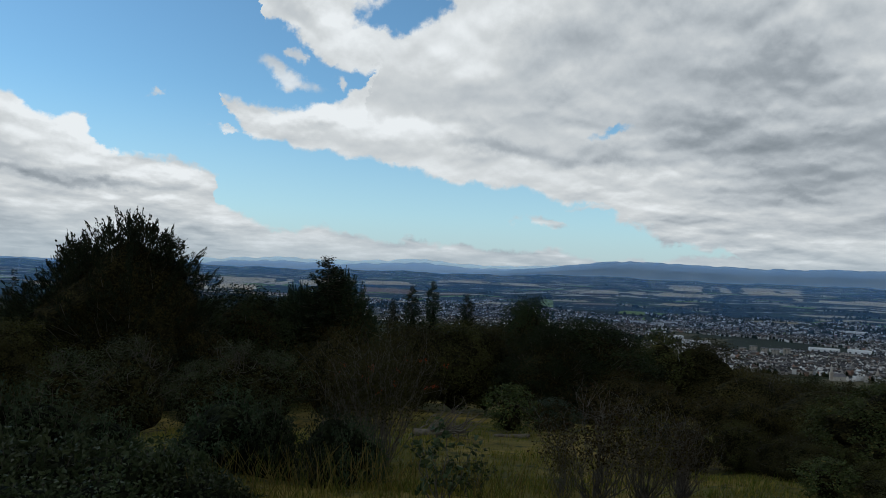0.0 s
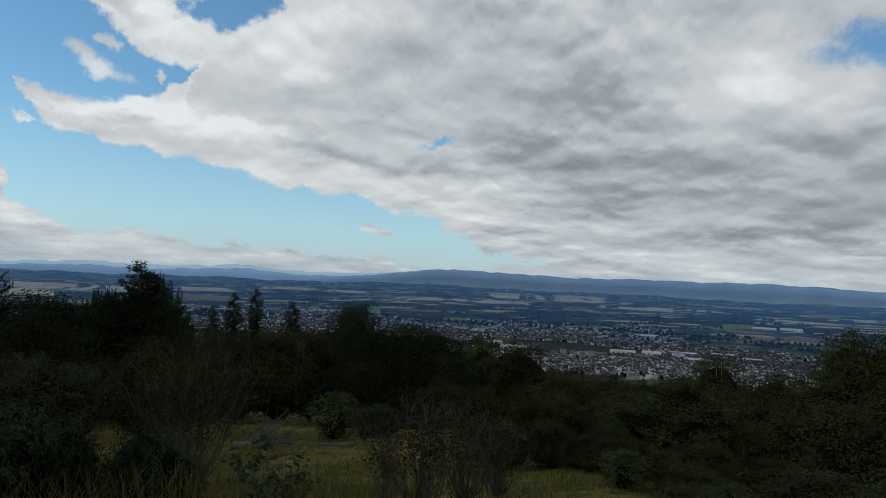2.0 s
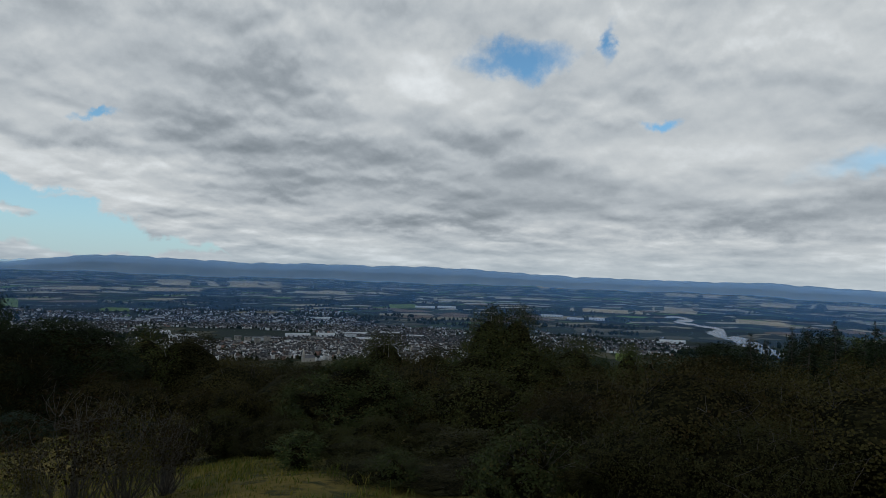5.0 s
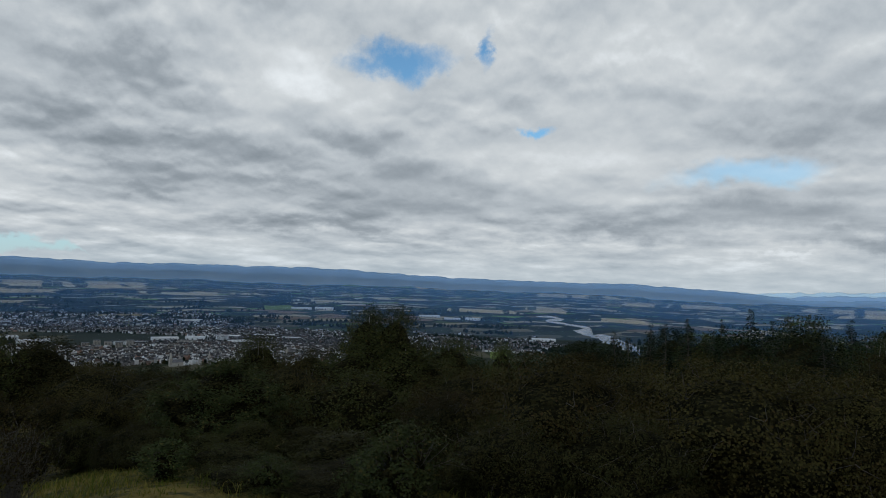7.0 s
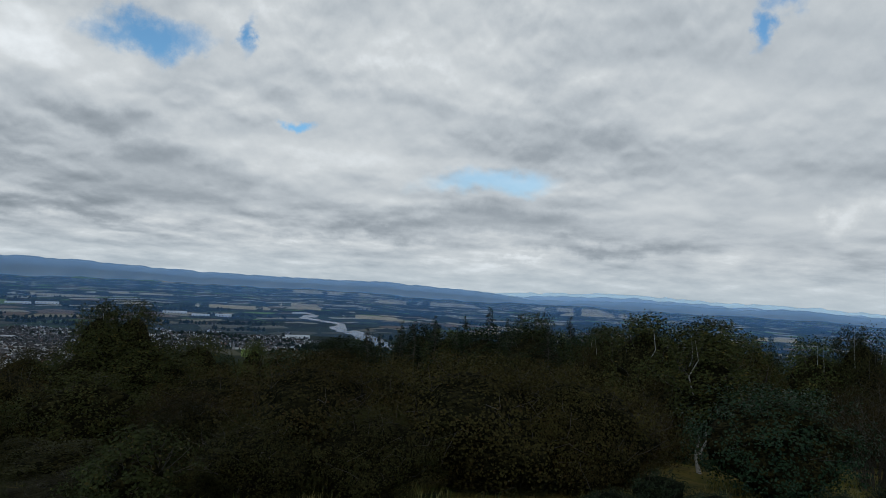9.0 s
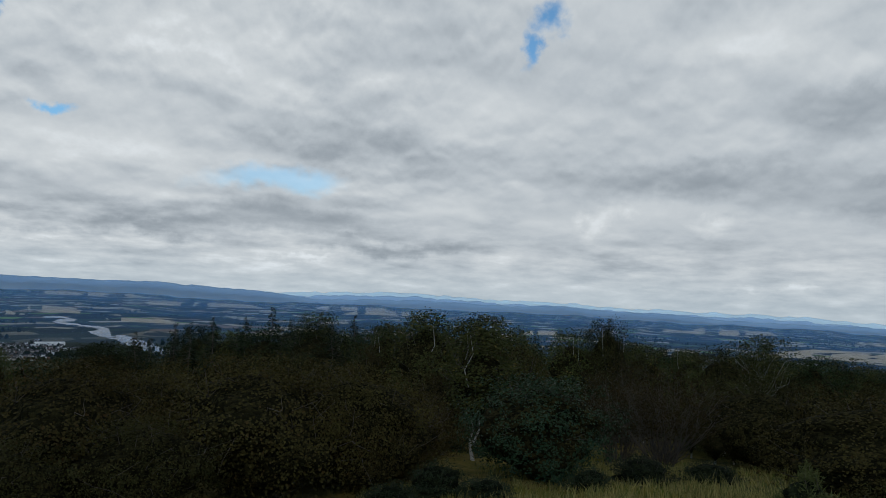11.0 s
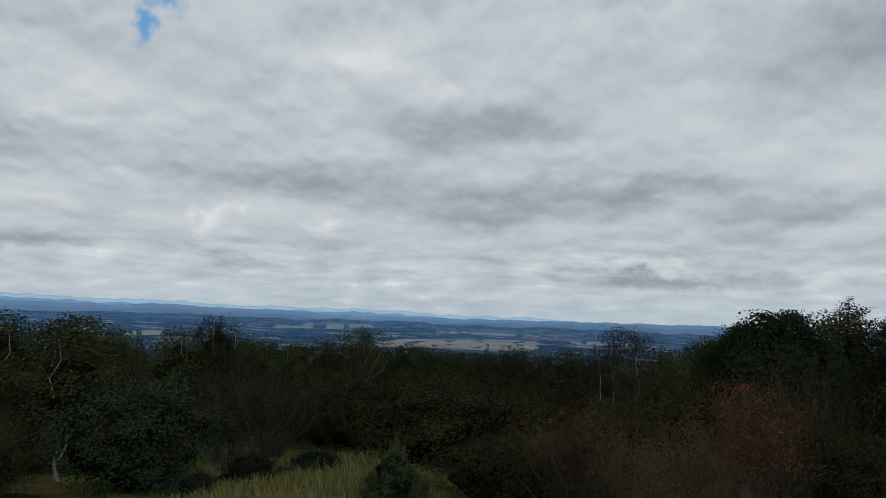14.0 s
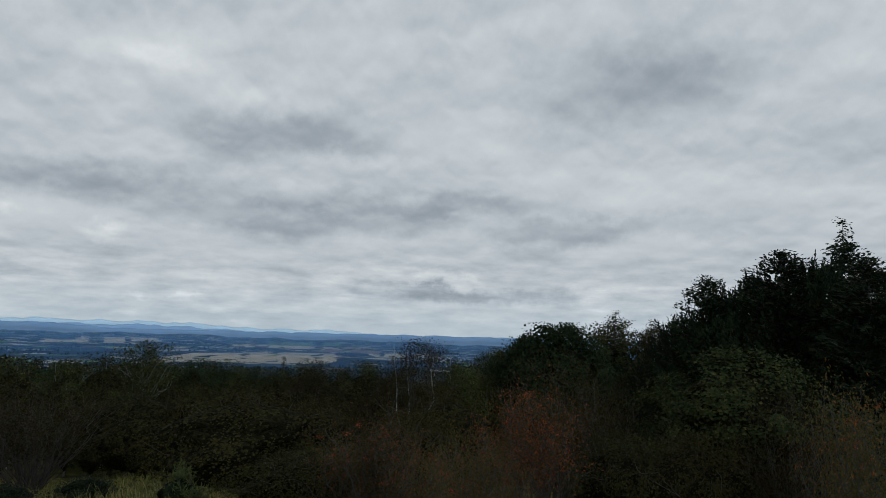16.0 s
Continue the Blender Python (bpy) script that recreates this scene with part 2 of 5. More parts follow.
def leaf_material(name, col_a, col_b, accent=None, share=0.0, through=0.10, rough=0.7, gloss=0.1):
    """Foliage: every leaf has its own tone, every plant its own cast, some leaves turned."""
    m, k = material(name)
    island = k.add("ShaderNodeNewGeometry").outputs["Random Per Island"]
    plant = k.add("ShaderNodeObjectInfo").outputs["Random"]
    col = k.mix(island, rgb(*col_a), rgb(*col_b))
    if accent:
        col = k.mix(k.math("LESS_THAN", k.math("FRACT", k.math("MULTIPLY", island, 17.3)), share), col, rgb(*accent))
    place_tone = k.noise(k.add("ShaderNodeTexCoord").outputs["Object"], 1.3, 3.0)
    col = k.mix(k.math("MULTIPLY", place_tone, 0.55), col, rgb(0.5, 0.45, 0.4), "MULTIPLY")
    hsv = k.add("ShaderNodeHueSaturation", {"Hue": k.math("ADD", 0.488, k.math("MULTIPLY", plant, 0.036)), "Saturation": 1.0,
                                            "Value": k.math("ADD", 0.62, k.math("MULTIPLY", plant, 0.85)), "Color": col}).outputs[0]
    face = k.add("ShaderNodeBsdfPrincipled", {"Base Color": hsv, "Roughness": rough, "Specular IOR Level": gloss})
    thru = k.add("ShaderNodeBsdfTranslucent", {"Color": hsv})
    both = k.add("ShaderNodeMixShader", {0: through, 1: face.outputs[0], 2: thru.outputs[0]})
    k.add("ShaderNodeOutputMaterial", {"Surface": both})
    return m


def rough_material(name, col_a, col_b, scale=6.0, fine=60.0, rough=0.85, bump=0.3, per_piece=0.0, stretch=(1, 1, 1), metal=0.0, gloss=0.3):
    """A matt surface with stains at two scales and a fine relief."""
    m, k = material(name)
    at = k.add("ShaderNodeTexCoord").outputs["Object"]
    at = k.add("ShaderNodeMapping", {"Vector": at, "Scale": stretch}).outputs[0]
    big, small = k.noise(at, scale, 4.0), k.noise(at, fine, 3.0)
    tone = k.math("ADD", k.math("MULTIPLY", big, 0.65), k.math("MULTIPLY", small, 0.35))
    col = k.mix(k.smooth(tone, 0.3, 0.7), rgb(*col_a), rgb(*col_b))
    if per_piece:
        piece = k.add("ShaderNodeNewGeometry").outputs["Random Per Island"]
        col = k.add("ShaderNodeHueSaturation", {"Value": k.math("ADD", 1 - per_piece, k.math("MULTIPLY", piece, 2 * per_piece)), "Color": col}).outputs[0]
    relief_node = k.add("ShaderNodeBump", {"Strength": bump, "Distance": 0.02, "Height": small})
    s = k.add("ShaderNodeBsdfPrincipled", {"Base Color": col, "Roughness": rough, "Metallic": metal, "Normal": relief_node.outputs[0], "Specular IOR Level": gloss})
    k.add("ShaderNodeOutputMaterial", {"Surface": s})
    return m


def piece_colours(name, stops, rough=0.8):
    """Many small pieces of one kind, each with a colour picked from stops."""
    m, k = material(name)
    piece = k.add("ShaderNodeNewGeometry").outputs["Random Per Island"]
    col = k.ramp(piece, stops, constant=True)
    stain = k.noise(k.add("ShaderNodeTexCoord").outputs["Object"], 0.08, 4.0)
    col = k.mix(k.math("MULTIPLY", stain, 0.5), col, rgb(0.55, 0.53, 0.5), "MULTIPLY")
    s = k.add("ShaderNodeBsdfPrincipled", {"Base Color": col, "Roughness": rough, "Specular IOR Level": 0.3})
    k.add("ShaderNodeOutputMaterial", {"Surface": s})
    return m


M_BIRCH = leaf_material("birch_leaves", (0.038, 0.045, 0.013), (0.072, 0.072, 0.020), (0.12, 0.095, 0.025), 0.05)
M_BROAD = leaf_material("broad_leaves", (0.018, 0.030, 0.011), (0.036, 0.050, 0.016))
M_BROWN = leaf_material("browning_leaves", (0.042, 0.033, 0.010), (0.064, 0.049, 0.014), (0.062, 0.038, 0.013), 0.08)
M_OLIVE = leaf_material("olive_leaves", (0.030, 0.030, 0.009), (0.052, 0.048, 0.014), (0.07, 0.055, 0.018), 0.06)
M_PALE = leaf_material("pale_leaves", (0.032, 0.042, 0.018), (0.058, 0.066, 0.030))
M_ROWAN = leaf_material("rowan_leaves", (0.080, 0.066, 0.024), (0.125, 0.085, 0.028), (0.25, 0.085, 0.028), 0.11)
M_ROWAN_RED = leaf_material("turned_rowan_leaves", (0.095, 0.065, 0.025), (0.15, 0.075, 0.027), (0.32, 0.085, 0.030), 0.26)
M_BROOM = leaf_material("broom_sprays", (0.055, 0.062, 0.018), (0.10, 0.105, 0.034), through=0.15)
M_SYCAMORE = leaf_material("sycamore_leaves", (0.034, 0.044, 0.013), (0.068, 0.078, 0.024), (0.12, 0.10, 0.03), 0.05)
M_BERRY = leaf_material("rowan_berries", (0.42, 0.035, 0.02), (0.55, 0.06, 0.02), through=0.05, rough=0.35)
M_HOLLY = leaf_material("holly_leaves", (0.014, 0.028, 0.013), (0.028, 0.046, 0.020), through=0.03, rough=0.45, gloss=0.14)
M_NEEDLE = leaf_material("needles", (0.015, 0.026, 0.012), (0.034, 0.046, 0.020), (0.05, 0.045, 0.02), 0.06, through=0.08)
M_LARCH = leaf_material("larch_needles", (0.06, 0.07, 0.022), (0.11, 0.11, 0.03), through=0.2)
M_GORSE = leaf_material("gorse_spines", (0.022, 0.038, 0.017), (0.053, 0.068, 0.034), through=0.1)
M_BRAMBLE = leaf_material("bramble_leaves", (0.022, 0.034, 0.013), (0.058, 0.070, 0.030), through=0.15, rough=0.45)
M_STRAW = leaf_material("dry_grass_blades", (0.20, 0.17, 0.055), (0.36, 0.29, 0.11), (0.12, 0.13, 0.035), 0.25, through=0.25)
M_GRASS = leaf_material("grass_blades", (0.125, 0.115, 0.022), (0.27, 0.21, 0.05), (0.10, 0.12, 0.018), 0.35, through=0.25)
M_BARK = rough_material("grey_brown_bark", (0.05, 0.04, 0.032), (0.12, 0.10, 0.08), 4.0, 40.0, stretch=(1, 1, 0.25))


def shaded_leaves(name, low, high):
    """Hull colour: small overlapping leaves with the dark shade of the gaps painted in."""
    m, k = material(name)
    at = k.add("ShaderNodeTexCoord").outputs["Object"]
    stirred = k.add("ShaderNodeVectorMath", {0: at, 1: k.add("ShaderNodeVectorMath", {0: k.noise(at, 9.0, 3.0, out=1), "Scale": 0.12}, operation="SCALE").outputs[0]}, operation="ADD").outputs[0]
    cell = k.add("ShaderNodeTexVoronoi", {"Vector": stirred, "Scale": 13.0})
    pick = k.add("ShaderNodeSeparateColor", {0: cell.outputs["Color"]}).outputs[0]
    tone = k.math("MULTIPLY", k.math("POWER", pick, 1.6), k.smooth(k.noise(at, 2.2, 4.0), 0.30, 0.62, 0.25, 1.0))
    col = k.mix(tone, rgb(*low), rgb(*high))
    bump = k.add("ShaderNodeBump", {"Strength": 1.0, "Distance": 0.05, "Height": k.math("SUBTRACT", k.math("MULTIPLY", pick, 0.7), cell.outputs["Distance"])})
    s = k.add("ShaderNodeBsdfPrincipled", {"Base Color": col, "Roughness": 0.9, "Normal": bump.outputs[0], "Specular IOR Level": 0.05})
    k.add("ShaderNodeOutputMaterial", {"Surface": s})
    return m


M_SHADED_LEAVES = shaded_leaves("shaded_leaves", (0.008, 0.008, 0.003), (0.058, 0.050, 0.017))
M_SHADED_NEEDLES = shaded_leaves("shaded_needles", (0.004, 0.006, 0.003), (0.030, 0.038, 0.016))
M_TWIG = rough_material("bare_twigs", (0.05, 0.044, 0.036), (0.12, 0.105, 0.085), 6.0, 40.0)
M_DEAD = rough_material("weathered_dead_wood", (0.08, 0.068, 0.052), (0.18, 0.155, 0.12), 5.0, 60.0, stretch=(1, 1, 0.2))


def birch_bark():
    m, k = material("white_birch_bark")
    at = k.add("ShaderNodeTexCoord").outputs["Object"]
    bands = k.noise(k.add("ShaderNodeMapping", {"Vector": at, "Scale": (3, 3, 14)}).outputs[0], 1.0, 4.0)
    grime = k.noise(at, 1.4, 3.0)
    col = k.mix(k.smooth(bands, 0.55, 0.68), rgb(0.43, 0.41, 0.37), rgb(0.06, 0.05, 0.04))
    col = k.mix(k.math("MULTIPLY", grime, 0.6), col, rgb(0.35, 0.32, 0.28), "MULTIPLY")
    s = k.add("ShaderNodeBsdfPrincipled", {"Base Color": col, "Roughness": 0.7})
    k.add("ShaderNodeOutputMaterial", {"Surface": s})
    return m


M_BIRCH_BARK = birch_bark()


def hillside():
    m, k = material("rough_hill_grass")
    at = k.add("ShaderNodeTexCoord").outputs["Object"]
    a, b, c = k.noise(at, 0.35, 6.0, 0.6), k.noise(at, 1.6, 6.0, 0.68), k.noise(at, 14.0, 4.0)
    col = k.mix(k.smooth(a, 0.4, 0.62), rgb(0.105, 0.10, 0.018), rgb(0.25, 0.185, 0.045))
    col = k.mix(k.smooth(b, 0.48, 0.66), col, rgb(0.035, 0.045, 0.013))
    col = k.mix(k.math("MULTIPLY", c, 0.6), col, rgb(0.35, 0.33, 0.28), "MULTIPLY")
    bump = k.add("ShaderNodeBump", {"Strength": 0.7, "Distance": 0.12, "Height": k.math("ADD", b, k.math("MULTIPLY", c, 0.5))})
    s = k.add("ShaderNodeBsdfPrincipled", {"Base Color": col, "Roughness": 0.95, "Normal": bump.outputs[0], "Specular IOR Level": 0.15})
    k.add("ShaderNodeOutputMaterial", {"Surface": s})
    return m


def farmland():
    """Fields, hedges, woods and built-up land; the map's units are kilometres."""
    m, k = material("farmland")
    at = k.add("ShaderNodeUVMap").outputs[0]
    bent = k.add("ShaderNodeVectorMath", {0: at, 1: k.add("ShaderNodeVectorMath", {0: k.noise(at, 0.9, 3.0, out=1), 1: (0.35, 0.35, 0)}, operation="MULTIPLY").outputs[0]}, operation="ADD").outputs[0]
    turned = k.add("ShaderNodeMapping", {"Vector": bent, "Rotation": (0, 0, 0.5), "Scale": (1.0, 1.7, 1)}).outputs[0]
    cell = k.add("ShaderNodeTexVoronoi", {"Vector": turned, "Scale": 3.6, "Randomness": 0.8}, voronoi_dimensions="2D")
    edge = k.add("ShaderNodeTexVoronoi", {"Vector": turned, "Scale": 3.6, "Randomness": 0.8}, voronoi_dimensions="2D", feature="DISTANCE_TO_EDGE")
    pick = k.add("ShaderNodeSeparateColor", {0: cell.outputs["Color"]}).outputs[0]
    col = k.ramp(pick, [(0.0, (0.012, 0.020, 0.013)), (0.30, (0.035, 0.055, 0.022)), (0.48, (0.08, 0.11, 0.035)), (0.58, (0.50, 0.40, 0.23)), (0.72, (0.60, 0.50, 0.32)),
                        (0.84, (0.26, 0.17, 0.10)), (0.92, (0.20, 0.30, 0.06))], constant=True)
    wood = k.noise(at, 1.1, 6.0, 0.62)
    col = k.mix(k.smooth(wood, 0.515, 0.53), col, rgb(0.010, 0.017, 0.012))
    built = k.smooth(k.add("ShaderNodeVectorMath", {0: at}, operation="LENGTH").outputs["Value"], 3.9, 2.9)
    col = k.mix(k.math("MULTIPLY", built, 0.85), col, rgb(0.032, 0.042, 0.026))
    col = k.mix(k.smooth(edge.outputs["Distance"], 0.08, 0.04), col, rgb(0.028, 0.042, 0.022))
    col = k.mix(k.math("MULTIPLY", k.noise(at, 6.0, 5.0), 0.6), col, rgb(0.5, 0.5, 0.48), "MULTIPLY")
    s = k.add("ShaderNodeBsdfPrincipled", {"Base Color": col, "Roughness": 0.95, "Specular IOR Level": 0.1})
    k.add("ShaderNodeOutputMaterial", {"Surface": s})
    return m


M_HILLSIDE, M_FARM = hillside(), farmland()
M_WOODS = leaf_material("distant_tree_tops", (0.014, 0.026, 0.015), (0.030, 0.046, 0.022), (0.05, 0.05, 0.022), 0.08, through=0.0, rough=0.9)
M_WALLS = piece_colours("town_walls", [(0.0, (0.42, 0.40, 0.37)), (0.20, (0.86, 0.85, 0.83)), (0.42, (0.38, 0.35, 0.31)), (0.62, (0.25, 0.24, 0.23)), (0.76, (0.86, 0.85, 0.83)), (0.95, (0.34, 0.21, 0.16))])
M_ROOFS = piece_colours("town_roofs", [(0.0, (0.045, 0.045, 0.05)), (0.45, (0.075, 0.072, 0.072)), (0.72, (0.10, 0.07, 0.058)), (0.86, (0.20, 0.20, 0.20)), (0.96, (0.6, 0.59, 0.58))])
M_WHITE = rough_material("white_cladding", (0.70, 0.70, 0.69), (0.82, 0.82, 0.80), 0.05, 0.6, 0.6)
M_STONE = rough_material("grey_sandstone", (0.34, 0.30, 0.25), (0.50, 0.46, 0.40), 0.1, 1.0)
M_SLATE = rough_material("slate_roof", (0.13, 0.13, 0.14), (0.22, 0.21, 0.21), 0.1, 1.0)
M_SHED_ROOF = rough_material("pale_sheet_roof", (0.55, 0.56, 0.57), (0.74, 0.74, 0.73), 0.05, 0.5, 0.5)
M_GLAZING = rough_material("dark_glazing", (0.03, 0.035, 0.04), (0.06, 0.065, 0.07), 0.1, 0.8, 0.15)
M_STEEL = rough_material("galvanised_steel", (0.28, 0.29, 0.30), (0.4, 0.41, 0.42), 0.2, 2.0, 0.5, metal=0.6)


def water():
    m, k = material("river_water")
    at = k.add("ShaderNodeTexCoord").outputs["Object"]
    bump = k.add("ShaderNodeBump", {"Strength": 0.15, "Distance": 0.3, "Height": k.noise(at, 0.08, 4.0)})
    s = k.add("ShaderNodeBsdfPrincipled", {"Base Color": k.mix(k.noise(at, 0.01, 3.0), rgb(0.03, 0.045, 0.05), rgb(0.06, 0.075, 0.075)), "Roughness": 0.14,
                                           "IOR": 1.33, "Specular IOR Level": 0.5, "Normal": bump.outputs[0]})
    k.add("ShaderNodeOutputMaterial", {"Surface": s})
    return m


M_WATER = water()


def moor(name, a, b):
    m, k = material(name)
    at = k.add("ShaderNodeTexCoord").outputs["Object"]
    at = k.add("ShaderNodeMapping", {"Vector": at, "Scale": (1, 1, 3)}).outputs[0]
    x, y = k.noise(at, 0.006, 6.0, 0.65), k.noise(at, 0.035, 5.0, 0.65)
    col = k.mix(k.smooth(k.math("ADD", k.math("MULTIPLY", x, 0.6), k.math("MULTIPLY", y, 0.4)), 0.42, 0.62), rgb(*a), rgb(*b))
    s = k.add("ShaderNodeBsdfPrincipled", {"Base Color": col, "Roughness": 0.95, "Specular IOR Level": 0.1})
    k.add("ShaderNodeOutputMaterial", {"Surface": s})
    return m


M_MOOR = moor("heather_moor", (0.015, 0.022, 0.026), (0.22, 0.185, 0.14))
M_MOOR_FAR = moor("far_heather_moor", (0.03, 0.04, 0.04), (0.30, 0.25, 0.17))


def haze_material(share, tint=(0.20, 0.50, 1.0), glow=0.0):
    """Painted haze: a faint bluish scatter lit by sun and sky, plus added glow."""
    m, k = material("haze_tint")
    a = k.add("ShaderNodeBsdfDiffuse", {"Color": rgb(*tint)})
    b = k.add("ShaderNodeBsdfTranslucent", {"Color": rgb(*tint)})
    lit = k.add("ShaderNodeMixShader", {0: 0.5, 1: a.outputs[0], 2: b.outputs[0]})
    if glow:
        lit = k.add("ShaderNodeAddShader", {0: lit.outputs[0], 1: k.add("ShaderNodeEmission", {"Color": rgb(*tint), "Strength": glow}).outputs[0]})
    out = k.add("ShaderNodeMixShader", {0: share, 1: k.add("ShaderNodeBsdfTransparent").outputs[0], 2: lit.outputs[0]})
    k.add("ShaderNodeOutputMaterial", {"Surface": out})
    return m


# ---------------------------------------------------------------- building helpers
def mesh_of(name, verts, faces, mats, mat_index=None, smooth=False):
    me = bpy.data.meshes.new(name)
    me.from_pydata(verts if isinstance(verts, list) else np.asarray(verts).tolist(), [], faces if isinstance(faces, list) else np.asarray(faces).tolist())
    for m in mats if isinstance(mats, (list, tuple)) else [mats]:
        me.materials.append(m)
    if mat_index is not None:
        me.polygons.foreach_set("material_index", np.asarray(mat_index, dtype=np.int32))
    if smooth:
        me.polygons.foreach_set("use_smooth", np.ones(len(me.polygons), dtype=bool))
    me.update()
    return me


def part(name, me, parent, label=""):
    ob = new(name, me)
    ob.parent = parent
    return tagged(ob, label) if label else ob


def spot(az, r):
    a = radians(az)
    return r * math.sin(a), r * math.cos(a)


rng = np.random.default_rng(7)
SLOPE = 0.165


def slope_at(x, y):
    """How steeply the hillside falls; it eases round the straw-coloured meadow."""
    az = np.degrees(np.arctan2(x, y))
    return SLOPE - 0.020 * np.exp(-((az - 110) / 13) ** 2)


MAIN_TOPS = [0.07, 0.39, 0.71, 1.17, 1.09, 1.02, 0.95, 1.1, 1.03, 1.13, 1.1, 0.96, 0.85, 0.79, 0.79, 0.76, 0.83, 0.64, 0.59, 0.13, 0.34, 0.39, 0.37, 0.25, 0.48, 0.17, 0.3]
FAR_TOPS = [0.31, 0.4, 0.66, 0.57, 0.6, 0.92, 0.61, 0.65, 0.84, 0.45, 0.45, 0.45, 0.45, 0.45, 0.45, 0.45, 0.45, 0.45, 0.45, 0.45, 0.45, 0.45, 0.45, 0.45, 0.56, 0.7, 0.81, 0.89, 0.74, 0.65, 0.71, 0.49, 0.51, 0.46, 0.5, 0.34, 0.19, 0.28, 0.07, 0.0, 0.06, -0.2, -0.03]


def crest(az, tops, first, base):
    """A skyline of broad overlapping hills, four degrees apart."""
    a = np.asarray(az, dtype=float)
    return base + sum(t * np.exp(-((a - first - 4 * k) / 3.2) ** 2) for k, t in enumerate(tops))


def far_end(az):
    """Where the fields end at the foot of the hills, in degrees."""
    a = np.asarray(az, dtype=float)
    foot = np.interp(a, [-40, -20, 0, 10, 60, 70, 92, 110, 130, 160], [-0.75, -0.70, -0.62, -0.38, -0.42, -0.66, -0.72, -0.95, -1.2, -1.5])
    return foot - 0.05 * np.sin(a * 0.37) - 0.05 * np.sin(a * 1.1 + 2) - 0.03 * np.sin(a * 2.7 + 1) - 0.02 * np.sin(a * 6.1)


def ground_z(x, y):
    """The hill under the camera, the valley floor, and the land that rises towards the hills."""
    x, y = np.asarray(x, dtype=float), np.asarray(y, dtype=float)
    r = np.hypot(x, y)
    fall = slope_at(x, y)
    near = -fall * r
    t = np.clip((r - 70) / 880, 0, 1)
    slope_part = -fall * 70 + (-200 + fall * 70) * t
    z = np.where(r < 70, near, slope_part)
    az = np.degrees(np.arctan2(x, y))
    tan0, tan1 = (-200 - EYE) / 2000, np.tan(np.radians(far_end(az)))
    s = np.clip((r - 2000) / 2650, 0, 1.0)
    z = np.where(r > 2000, EYE + r * (tan0 + (tan1 - tan0) * s), z)
    bumps = 0.22 * np.sin(x * 0.31 + 1.3 * np.sin(y * 0.17)) * np.sin(y * 0.27 + 0.8) + 0.10 * np.sin(x * 0.9 + y * 0.5) * np.sin(y * 1.1 - x * 0.3)
    return z + bumps * np.clip((r - 4) / 6, 0, 1) * np.clip((900 - r) / 500, 0, 1)


def range_at(az, el):
    """How far out the ground is met along that bearing and angle."""
    r = np.linspace(1000, 4650, 3000)
    x, y = r * math.sin(radians(az)), r * math.cos(radians(az))
    tan = (ground_z(x, y) - EYE) / r
    return float(np.interp(math.tan(radians(el)), tan, r))


def true_range(x, y):
    """The range on a map of the same place: the far land is drawn in."""
    r = np.hypot(x, y)
    s = np.clip((r - 2000) / 2650, 0, 1.02)
    return np.where(r > 2000, 1 / ((1 - s) / 2000 + s / 20000), r)


# ---------------------------------------------------------------- ground, hills, river, haze sheets
def build_ground():
    rad = np.concatenate([[0.0], np.linspace(2, 40, 39), np.geomspace(42, 950, 36), np.linspace(1000, 4700, 76)])
    az = np.radians(np.linspace(0, 360, 289)[:-1])
    x, y = rad[:, None] * np.sin(az), rad[:, None] * np.cos(az)
    z = ground_z(x, y)
    verts = np.stack([x, y, z], -1).reshape(-1, 3)
    nr, na = len(rad), len(az)
    i, j = np.meshgrid(np.arange(nr - 1), np.arange(na), indexing="ij")
    a, b = i * na + j, i * na + (j + 1) % na
    faces = np.stack([a, b, b + na, a + na], -1).reshape(-1, 4)
    faces = faces[:, ::-1]
    me = mesh_of("ground", verts, faces, [M_HILLSIDE, M_FARM], (rad[:-1, None] + 0 * az > 600).astype(int).ravel(), smooth=True)
    t = true_range(x, y) / np.maximum(np.hypot(x, y), 1e-6) / 1000
    uv = np.stack([x * t, y * t], -1).reshape(-1, 2)
    layer = me.uv_layers.new(name="map")
    loops = np.empty(len(me.loops), dtype=np.int32)
    me.loops.foreach_get("vertex_index", loops)
    layer.data.foreach_set("uv", uv[loops].ravel())
    tagged(new("ground", me), "rough grassy hillside falling to a broad farmed valley", "ground", kind="structure")


build_ground()


def fractal(az, seed, octaves=6, base=0.06):
    out, amp, f = 0.0 * az, 1.0, base
    gen = np.random.default_rng(seed)
    for _ in range(octaves):
        out = out + amp * np.sin(az * f * 2 * math.pi + gen.uniform(0, 6.28) + 1.5 * np.sin(az * f * 2.1 + gen.uniform(0, 6.28)))
        amp, f = amp * 0.58, f * 2.03
    return out


